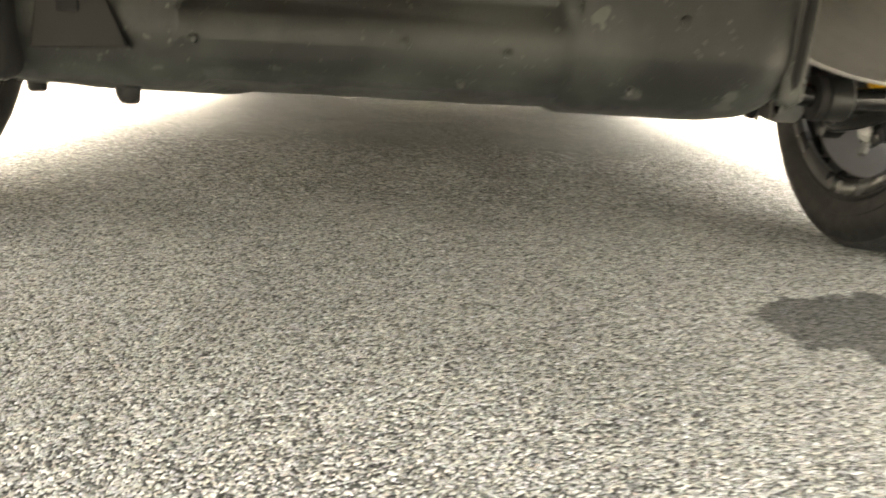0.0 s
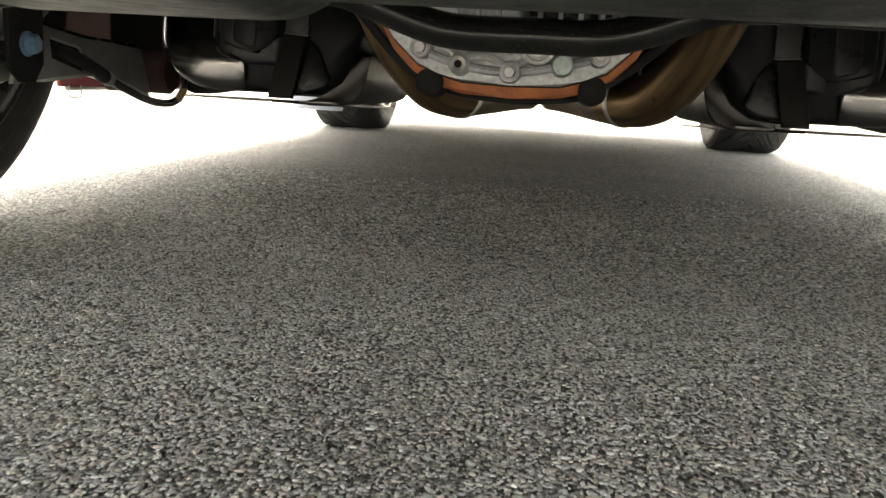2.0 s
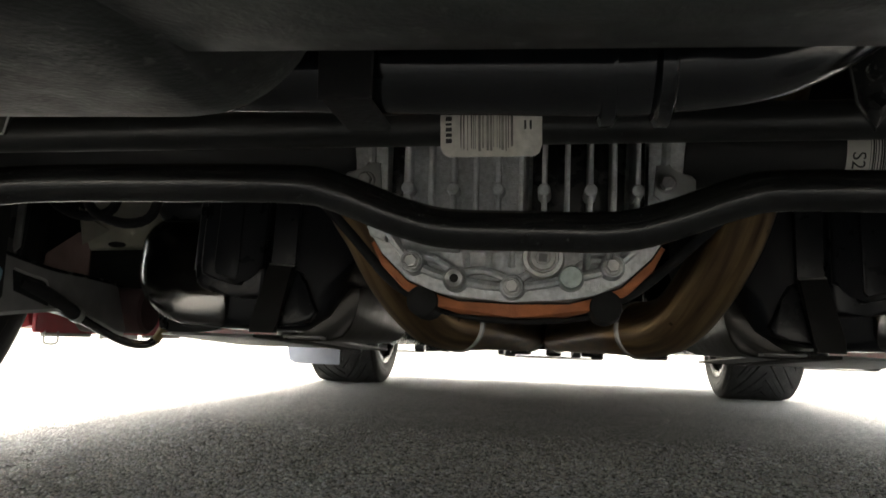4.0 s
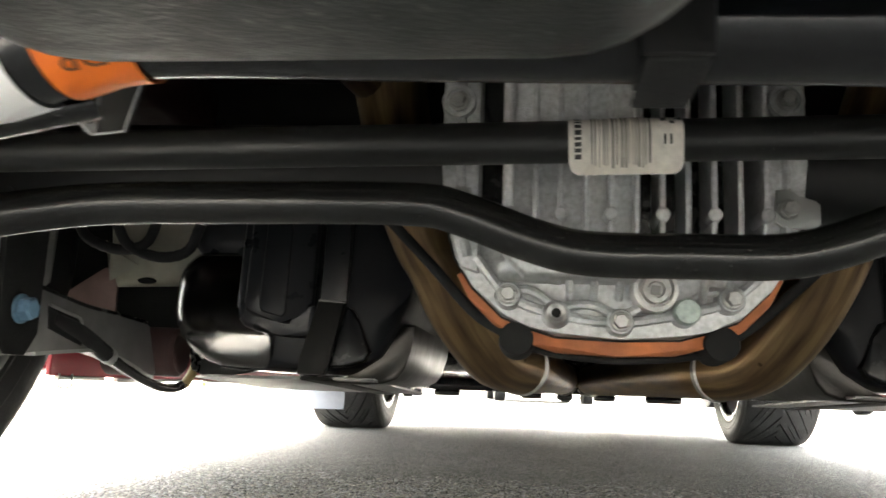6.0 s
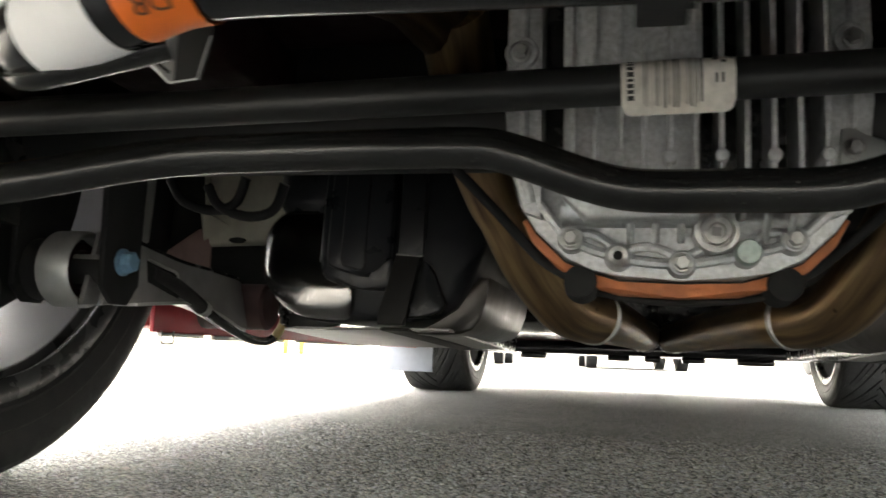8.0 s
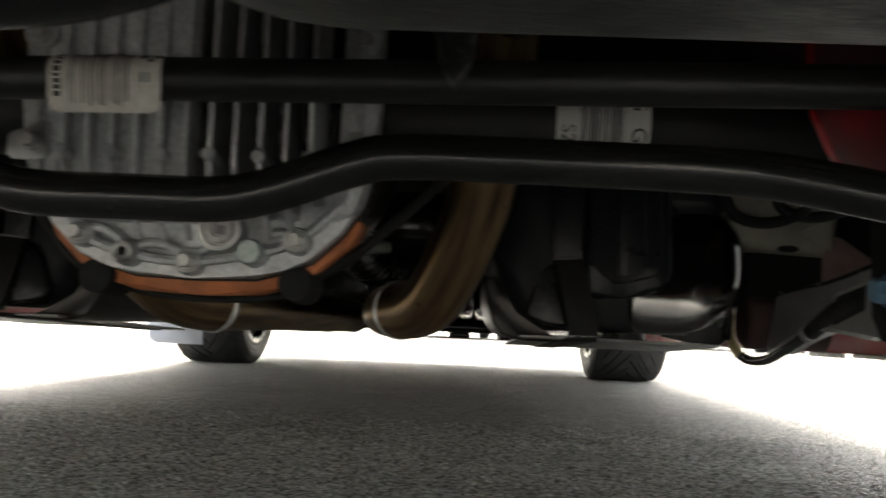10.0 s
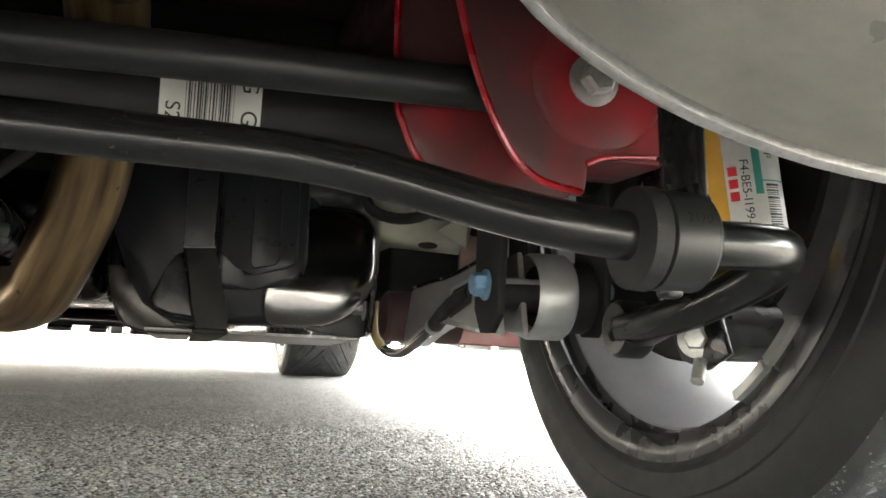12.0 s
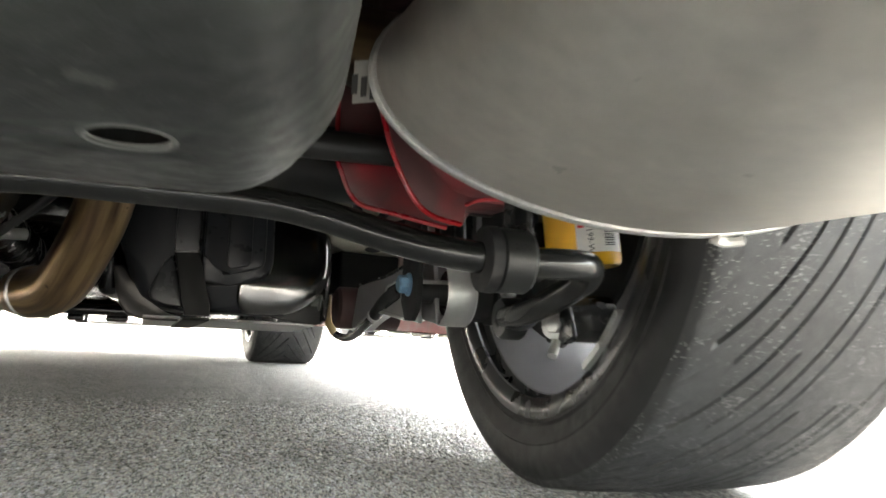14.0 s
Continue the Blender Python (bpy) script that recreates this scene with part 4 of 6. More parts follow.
for side in (1, -1):
    bm = bmesh.new()
    disc_stack(bm, [(0.497, 0.0225), (0.499, 0.0252), (0.522, 0.0252), (0.525, 0.0225)], (0, -0.300, 0.2275), "x", 32)
    rbox(bm, (0.507, -0.303, 0.199), (0.517, -0.290, 0.208), 0.003)
    part("bar_bushing", flip(bm, side), satin_black, bar, "black rubber bushing in a moulded clamp")
    bm = bmesh.new()
    disc_stack(bm, [(0.486, 0.018), (0.487, 0.0255), (0.496, 0.0262), (0.498, 0.02)], (0, -0.300, 0.2275), "x", 32)
    part("bushing_collar", flip(bm, side), rubber, bar)
    bm = bmesh.new()
    tube(bm, catmull([(0.5945, -0.21, 0.204), (0.596, -0.16, 0.194), (0.606, -0.112, 0.186)], 5), [0.0128, 0.0165, 0.0185], 20, 0.62)
    lathe(bm, [(-0.011, 0.0075), (-0.013, 0.010), (-0.013, 0.019), (-0.009, 0.022), (0.009, 0.022), (0.013, 0.019), (0.013, 0.010), (0.011, 0.0075)], (0.606, -0.092, 0.187), "x", 36, closed=True)
    part("bar_eye", flip(bm, side), satin_black, bar, "flattened black eye at the bar's end")
    # drop link up to the body
    bm = bmesh.new()
    prism(bm, [(-0.312, 0.246), (-0.286, 0.246), (-0.262, 0.45), (-0.292, 0.45)], 0.518, 0.006, "x", 0.002)
    prism(bm, [(-0.300, 0.246), (-0.296, 0.246), (-0.276, 0.45), (-0.280, 0.45)], 0.506, 0.016, "x", 0.001)
    tube(bm, catmull([(0.512, -0.300, 0.244), (0.520, -0.302, 0.252), (0.526, -0.302, 0.247)], 4), 0.006, 10)
    part("drop_link", flip(bm, side), black_paint, car, "black painted drop link bracket")
    bm = bmesh.new()
    hex_bolt(bm, (0.618, -0.215, 0.222), (0.9, -0.4, -0.1), 0.0075, 0.008)
    tube(bm, [(0.618, -0.215, 0.222), (0.632, -0.220, 0.2205)], 0.0035, 8)
    part("link_nut", flip(bm, side), bolt_steel, bar)
# moulded number on the bushing
for side in (1, -1):
    bm = bmesh.new()
    flat = writing("2170", 0.0070)
    lay(bm, flat, lambda u, v: (side * 0.5110 + u, -0.300 - math.cos((v + 0.009) / 0.0252) * 0.0255, 0.2275 + math.sin((v + 0.009) / 0.0252) * 0.0255))
    part("moulded_number", bm, plate_grey, bar)

# ---- panhard rod with its sticker ----
A, B = Vector((-0.545, -0.200, 0.3020)), Vector((0.470, -0.200, 0.3245))
bm = bmesh.new()
tube(bm, [A, B], 0.0128, 20)
rod = part("panhard_rod", bm, satin_black, car, "straight black painted lateral rod")
way = (B - A).normalized()
tall = way.cross(Vector((0, 1, 0))).normalized() * -1
if tall.z < 0:
    tall = -tall
LOOSE = -0.006


def on_rod(gap):
    """A place on the sticker: it clings to the rod above and hangs free below."""
    def place(u, v):
        a = max(v, LOOSE) / 0.0128
        lift = gap + 0.0005 * noise.noise(Vector((u * 90, v * 25, 3))) + 0.0004 * noise.noise(Vector((u * 260, v * 160, 7)))
        at = A + way * (0.524 + u) + (Vector((0, -1, 0)) * math.cos(a) + tall * math.sin(a)) * (0.0133 + lift)
        drop = max(0.0, LOOSE - v)
        return at - tall * drop * 0.97 + Vector((0, drop * (0.05 + drop * 9), 0))
    return place


bm = bmesh.new()
lay(bm, rounded(-0.035, 0.031, -0.0232, 0.022, 0.007, 44, 24), on_rod(0.0))
part("rod_label", bm, worn_paper, rod, "creased and scuffed white paper barcode sticker")
bm = bmesh.new()
rng = random.Random(11)
u = -0.022
while u < 0.012:
    w = rng.choice((0.0005, 0.0009, 0.0016))
    lay(bm, sheet(u, u + w, -0.0175 + rng.uniform(-0.002, 0.001), 0.019, 1, 16), on_rod(0.00035))
    u += w + rng.choice((0.0006, 0.0010, 0.0018))
tagged(part("barcode", bm, grey_ink, rod), kind="stuff")
bm = bmesh.new()
for u in (0.0195, 0.0230):
    lay(bm, sheet(u, u + 0.0014, -0.0055, 0.0, 1, 2), on_rod(0.0005))
v = -0.014
while v < 0.016:
    w = rng.choice((0.0016, 0.0024, 0.0030))
    lay(bm, sheet(-0.0315, -0.0275, v, v + w, 1, 1), on_rod(0.0005))
    v += w + 0.0012
for k in range(5):
    lay(bm, sheet(0.018 + k * 0.0025, 0.0215 + k * 0.0022, 0.0085 + 0.0022 * math.sin(k * 2.3), 0.0105 + 0.0018 * math.cos(k * 1.7), 2, 1), on_rod(0.0006))
tagged(part("label_print", bm, ink, rod), kind="stuff")
bm = bmesh.new()
lathe(bm, [(-0.026, 0.011), (-0.026, 0.027), (-0.022, 0.030), (0.022, 0.030), (0.026, 0.027), (0.026, 0.011)], (-0.563, -0.200, 0.3035), "y", 32, closed=True)
part("rod_eye", bm, black_paint, rod)
# axle bracket that carries the rod
bm = bmesh.new()
prism(bm, [(-0.62, 0.25), (-0.545, 0.25), (-0.535, 0.33), (-0.55, 0.39), (-0.61, 0.39)], -0.172, 0.006, "y", 0.002)
prism(bm, [(-0.62, 0.25), (-0.55, 0.25), (-0.545, 0.33), (-0.56, 0.36), (-0.61, 0.36)], -0.236, 0.006, "y", 0.002)
rbox(bm, (-0.622, -0.236, 0.25), (-0.616, -0.03, 0.37), 0.002)
part("rod_bracket", bm, black_paint, axle)

# ---- red frame bracket that takes the rod's other end ----
bm = bmesh.new()
prism(bm, [(0.396, 0.45), (0.398, 0.335), (0.404, 0.310), (0.418, 0.284), (0.450, 0.277), (0.505, 0.268), (0.522, 0.272), (0.545, 0.30), (0.56, 0.45)], -0.157, 0.004, "y", 0.001)
bracket = part("frame_bracket", bm, red_paint, car, "red painted steel frame bracket, scuffed grey")
bm = bmesh.new()
prism(bm, [(0.408, 0.45), (0.411, 0.40), (0.418, 0.362), (0.432, 0.318), (0.450, 0.284), (0.468, 0.268), (0.496, 0.262), (0.499, 0.262), (0.499, 0.279), (0.514, 0.285), (0.545, 0.288), (0.551, 0.290), (0.552, 0.45)], -0.226, 0.004, "y", 0.001)
rim_line = catmull([(0.408, -0.227, 0.45), (0.411, -0.227, 0.40), (0.418, -0.227, 0.362), (0.432, -0.227, 0.318), (0.450, -0.227, 0.284), (0.468, -0.227, 0.268), (0.496, -0.227, 0.262)], 5)
edge = bmesh.new()
tube(edge, rim_line, 0.0024, 8)
tube(edge, catmull([(0.499, -0.226, 0.279), (0.514, -0.226, 0.285), (0.545, -0.226, 0.288)], 4), 0.0018, 8)
disc_stack(bm, [(-0.2285, 0.040), (-0.2265, 0.043), (-0.224, 0.044)], (0.5065, 0, 0.330), "y", 48)
part("rear_plate", bm, red_paint, bracket, "red painted plate with grey overspray")
part("rolled_edge", edge, body_red, bracket, "bright red rolled edge")
bm = bmesh.new()
tube(bm, catmull([(0.397, -0.158, 0.45), (0.399, -0.158, 0.335), (0.405, -0.158, 0.308), (0.420, -0.158, 0.283), (0.452, -0.158, 0.276), (0.507, -0.158, 0.267)], 5), 0.0024, 8)
part("rolled_edge", bm, body_red, bracket, "bright red rolled edge")
bm = bmesh.new()
rbox(bm, (0.549, -0.226, 0.292), (0.553, -0.150, 0.45), 0.001)
rbox(bm, (0.499, -0.226, 0.283), (0.552, -0.160, 0.287), 0.001)
part("side_web", bm, red_paint, bracket)
bm = bmesh.new()
hex_bolt(bm, (0.5010, -0.229, 0.3290), r=0.0105, h=0.010, washer=1.5)
part("bracket_bolt", bm, bolt_steel, bracket, "zinc plated flange bolt")
# frame rails above, dark with red overspray
for side in (1, -1):
    bm = bmesh.new()
    rbox(bm, (0.40, -0.95, 0.40), (0.56, 0.12, 0.462), 0.012)
    part("frame_rail", flip(bm, side), dull_red, car, "frame rail with red overspray")
bm = bmesh.new()
disc_stack(bm, [(0.400, 0.027), (0.402, 0.031), (0.424, 0.032), (0.4255, 0.0275), (0.4270, 0.0275), (0.4285, 0.0300), (0.4365, 0.0295), (0.4380, 0.0255), (0.4395, 0.0255), (0.4410, 0.0270), (0.452, 0.0260), (0.466, 0.0240)], (-0.592, -0.05, 0), "z", 32)
part("bump_stop", bm, stop_red, car, "ribbed reddish bump stop")

# ---- spare wheel well with two lobes and a shallow channel between ----
def lobe(bm, x0, x1, soft, front):
    """One rounded lobe of the well, its floor flat."""
    made = bmesh.ops.create_cube(bm, size=1.0)["verts"]
    for v in made:
        top = v.co.z > 0
        v.co = Vector((x0 if v.co.x < 0 else x1, (-0.788 if top else -0.780) if v.co.y < 0 else front, 0.42 if top else 0.2205))
    edges = list({e for v in made for e in v.link_edges})
    bmesh.ops.bevel(bm, geom=edges, offset=soft, segments=8, affect="EDGES", profile=0.5, clamp_overlap=True)


bm = bmesh.new()
lobe(bm, -0.190, -0.036, 0.035, -0.527)
lobe(bm, 0.126, 0.310, 0.044, -0.518)
for y in (-0.60, -0.62, -0.64, -0.66, -0.68, -0.70, -0.72, -0.74):
    bmesh.ops.bisect_plane(bm, geom=bm.verts[:] + bm.edges[:] + bm.faces[:], plane_co=(0, y, 0), plane_no=(0, 1, 0))
for z in (0.255, 0.270, 0.285, 0.300):
    bmesh.ops.bisect_plane(bm, geom=bm.verts[:] + bm.edges[:] + bm.faces[:], plane_co=(0, 0, z), plane_no=(0, 0, 1))
for v in bm.verts:
    if v.co.x > 0.128:
        v.co.x -= max(0.0, -0.60 - v.co.y) * 0.17 * (v.co.x - 0.128) / 0.184
    if v.co.y < -0.60 and v.co.z < 0.30:
        d = -0.60 - v.co.y
        v.co.z += min(d * d * 0.75, 0.0036 + 0.085 * max(d - 0.06, 0.0)) * (0.30 - v.co.z) / 0.0795
prism(bm, [(-0.735, 0.46), (-0.776, 0.40), (-0.778, 0.302), (-0.775, 0.288), (-0.780, 0.276), (-0.779, 0.262), (-0.772, 0.2485), (-0.755, 0.2385), (-0.72, 0.2325), (-0.66, 0.2270), (-0.62, 0.2235), (-0.590, 0.2250), (-0.578, 0.235), (-0.572, 0.46)], -0.08, 0.235, "x", 0.010, 4)
well = part("spare_wheel_well", bm, tub_grey, car, "dusty dark grey pressed steel spare wheel well")
bm = bmesh.new()
lathe(bm, [(0.2218, 0.0116), (0.2207, 0.0119), (0.2201, 0.0127), (0.2202, 0.0134), (0.2213, 0.0146)], (0.239, -0.642, 0), "z", 28)
for v in bm.verts:
    v.co.z += max(0.0, -0.60 - v.co.y) ** 2 * 0.75
part("drain_rim", bm, worn_grey, well, "worn rim of the drain hole")
# the drain hole goes through the floor
bm = bmesh.new()
disc_stack(bm, [(0.200, 0.0118), (0.2217, 0.0118), (0.2222, 0.0250), (0.310, 0.0250)], (0.239, -0.642, 0), "z", 28)
for v in bm.verts:
    v.co.z += max(0.0, -0.60 - v.co.y) ** 2 * 0.75
cutter = part("cutter", bm, tub_grey, None)
cut = well.modifiers.new("drain", "BOOLEAN")
cut.operation, cut.object, cut.solver, cut.use_self = "DIFFERENCE", cutter, "EXACT", True
opened = bpy.data.meshes.new_from_object(well.evaluated_get(bpy.context.evaluated_depsgraph_get()))
well.modifiers.clear()
well.data = opened
bpy.data.objects.remove(cutter)
# black lining, added to put the hollow's shade into colour
bm = bmesh.new()
lathe(bm, [(0.2222, 0.0119), (0.2226, 0.0245), (0.3050, 0.0245), (0.3060, 0.0002)], (0.239, -0.642, 0), "z", 28)
for v in bm.verts:
    v.co.z += max(0.0, -0.60 - v.co.y) ** 2 * 0.75
part("drain_shade", bm, matt_black, well, "black lining that paints in the shade behind the drain hole")
# seam flange beside the rear face, a mounting plate and plugs on it
bm = bmesh.new()
prism(bm, [(0.278, 0.44), (0.272, 0.244), (0.279, 0.239), (0.287, 0.244), (0.294, 0.44)], -0.762, 0.010, "y", 0.004, 3)
part("seam_flange", bm, tub_grey, well)
bm = bmesh.new()
prism(bm, [(0.2825, 0.32), (0.2785, 0.256), (0.2800, 0.251), (0.2822, 0.256), (0.2860, 0.32)], -0.7645, 0.004, "y", 0.0)
part("seam_gap", bm, matt_black, well)
bm = bmesh.new()
prism(bm, [(-0.139, 0.252), (-0.083, 0.2545), (-0.100, 0.283), (-0.104, 0.32), (-0.128, 0.32), (-0.132, 0.283)], -0.786, 0.005, "y", 0.002)
plate = part("mounting_plate", bm, plate_grey, well, "grey mounting plate")
bm = bmesh.new()
rbox(bm, (-0.122, -0.7875, 0.272), (-0.110, -0.785, 0.30), 0.002)
part("plate_slot", bm, matt_black, well)
bm = bmesh.new()
rbox(bm, (-0.30, -0.80, 0.235), (-0.146, -0.77, 0.31), 0.008)
part("tow_bracket", bm, matt_black, well)
for x, z, r in ((0.062, 0.2645, 0.0032), (-0.052, 0.2615, 0.0026), (0.118, 0.262, 0.0022), (0.093, 0.2445, 0.0022), (0.21, 0.284, 0.003), (0.185, 0.246, 0.002)):
    bm = bmesh.new()
    disc_stack(bm, [(-0.7835, r * 0.7), (-0.783, r), (-0.779, r)], (x, 0, z), "y", 14)
    part("plug", bm, tub_grey, well, "small dusty plug")
for x, y in ((-0.125, -0.68), (-0.105, -0.735), (-0.215, -0.62)):
    bm = bmesh.new()
    disc_stack(bm, [(0.223 if y < -0.7 else 0.2155, 0.005), (0.225 if y < -0.7 else 0.2175, 0.007), (0.238 if y < -0.7 else 0.230, 0.008)], (x, y, 0), "z", 16)
    part("stud", bm, matt_black, well)
# ---- black padded hose with tape bands in front of the well ----
hose_line = catmull([(-0.250, -0.478, 0.2430), (-0.236, -0.485, 0.2430), (-0.200, -0.492, 0.2525), (-0.172, -0.494, 0.2570), (-0.10, -0.494, 0.2560), (0.00, -0.490, 0.2560), (0.05, -0.482, 0.2600), (0.10, -0.465, 0.275), (0.17, -0.43, 0.33)], 16)
bm = bmesh.new()
tube(bm, hose_line, [0.0130, 0.0155, 0.0155, 0.0155, 0.0155, 0.0155, 0.017, 0.017, 0.017], 24)
hose = part("padded_hose", bm, black_plastic, car, "thick black hose wrapped with tape")
def band(x0, x1, r, mat, name, text):
    """A turn of tape round the hose between two places across the car."""
    bm = bmesh.new()
    tube(bm, [p for p in hose_line if x0 <= p.x <= x1], r, 24, caps=False)
    return part(name, bm, mat, hose, text)
band(-0.236, -0.208, 0.0162, white_tape, "white_band", "white cloth tape band")
band(-0.2005, -0.1745, 0.0164, orange_tape, "orange_band", "bright orange tape band")
bm = bmesh.new()
flat = writing("DR", 0.0105)
mid = min(hose_line, key=lambda p: abs(p.x + 0.1865))
along = Vector((1, -0.04, 0.16)).normalized()
lay(bm, flat, lambda u, v: mid - along * u + (Vector((0, -1, 0)) * math.cos((v + 0.0135) / 0.0164) + Vector((0, 0, -1)) * math.sin((v + 0.0135) / 0.0164)) * 0.0172)
part("tape_letters", bm, faded_ink, hose)
bm = bmesh.new()
prism(bm, [(-0.238, 0.252), (-0.232, 0.266), (-0.214, 0.266), (-0.207, 0.258), (-0.2055, 0.247), (-0.216, 0.244), (-0.226, 0.2455)], -0.5105, 0.0016, "y", 0.0006)
for v in bm.verts:
    v.co.y += 0.35 * abs(v.co.x + 0.222) + 0.0014 * math.sin(v.co.x * 260)
part("tape_flag", bm, white_tape, hose, "creased white tape flag")
bm = bmesh.new()
tube(bm, catmull([(-0.262, -0.478, 0.266), (-0.248, -0.487, 0.256), (-0.230, -0.490, 0.262)], 5), [0.008, 0.0105, 0.011], 20)
part("white_cap", bm, white_tape, hose, "crumpled white cloth tape end")
bm = bmesh.new()
tube(bm, catmull([(-0.250, -0.480, 0.231), (-0.236, -0.487, 0.2270), (-0.198, -0.474, 0.240)], 5), 0.005, 12, 0.6)
part("hose_seam", bm, gloss_black, hose)
for x in (0.035, 0.052):
    bm = bmesh.new()
    lathe(bm, [(x - 0.003, 0.0185), (x - 0.002, 0.0205), (x + 0.002, 0.0205), (x + 0.003, 0.0185)], (0, -0.482, 0.2595), "x", 24)
    part("hose_ridge", bm, black_plastic, hose)
# slotted hanger, hook and clip
bm = bmesh.new()
prism(bm, [(-0.386, 0.42), (-0.382, 0.327), (-0.364, 0.280), (-0.349, 0.288), (-0.330, 0.33), (-0.326, 0.42)], -0.330, 0.003, "y", 0.001)
plate = part("frame_plate", bm, black_paint, car, "black pointed frame plate with bare edges")
bm = bmesh.new()
tube(bm, [(-0.386, -0.331, 0.42), (-0.382, -0.331, 0.327), (-0.364, -0.331, 0.280), (-0.349, -0.331, 0.288)], 0.0013, 6)
part("bare_edge", bm, arm_grey, plate)
bm = bmesh.new()
prism(bm, [(-0.2385, 0.300), (-0.2200, 0.300), (-0.2233, 0.274), (-0.2255, 0.2665), (-0.2283, 0.2555), (-0.2402, 0.2543)], -0.402, 0.003, "y", 0.001)
hanger = part("slotted_hanger", bm, plate_grey, car, "dark grey folded hanger plate with a slot")
bm = bmesh.new()
prism(bm, [(-0.2520, 0.2640), (-0.2430, 0.300), (-0.2385, 0.300), (-0.2395, 0.2550), (-0.2412, 0.2541)], -0.4025, 0.003, "y", 0.001)
part("folded_flange", bm, arm_grey, hanger)
bm = bmesh.new()
prism(bm, [(-0.2484, 0.2628), (-0.2470, 0.2638), (-0.2412, 0.2592), (-0.2420, 0.2580)], -0.4030, 0.001, "y", 0.0)
part("hanger_slot", bm, matt_black, hanger)
bm = bmesh.new()
tube(bm, [(-0.2520, -0.4028, 0.2638), (-0.2412, -0.4028, 0.2541), (-0.2283, -0.4024, 0.2555), (-0.2255, -0.4024, 0.2665), (-0.2233, -0.4024, 0.274)], 0.0005, 6)
part("bare_edge", bm, galvanised, hanger)

bm = bmesh.new()
prism(bm, [(-0.0485, 0.243), (-0.0320, 0.243), (-0.030, 0.30), (-0.028, 0.42), (-0.052, 0.42), (-0.0505, 0.30)], -0.480, 0.003, "y", 0.001)
prism(bm, [(-0.0500, 0.2385), (-0.0340, 0.2385), (-0.034, 0.29), (-0.0515, 0.29)], -0.514, 0.003, "y", 0.001)
rbox(bm, (-0.0490, -0.512, 0.2375), (-0.0345, -0.479, 0.2400), 0.001)
part("hanger_strap", bm, matt_black, car, "black painted hanger strap")
bm = bmesh.new()
prism(bm, [(0.155, 0.40), (0.205, 0.40), (0.190, 0.30), (0.181, 0.285), (0.172, 0.30)], -0.302, 0.006, "y", 0.002)
for k in range(4):
    disc_stack(bm, [(-0.306, 0.004), (-0.30, 0.005)], (0.181 - k * 0.001, 0, 0.300 + k * 0.016), "y", 10)
part("hook_bracket", bm, black_paint, car, "black hook bracket with punched holes")
bm = bmesh.new()
rbox(bm, (-0.42, -0.42, 0.42), (0.42, -0.36, 0.46), 0.01)
part("cross_member", bm, primer, car, "brownish primed cross member")


# ---- silencers ----
def oval(a, b, n, y, cx, cz, power=2.0):
    out = []
    for k in range(n):
        t = k * math.tau / n
        c, s = math.cos(t), math.sin(t)
        out.append(Vector((cx + a * math.copysign(abs(c) ** (2 / power), c), y, cz + b * math.copysign(abs(s) ** (2 / power), s))))
    return out


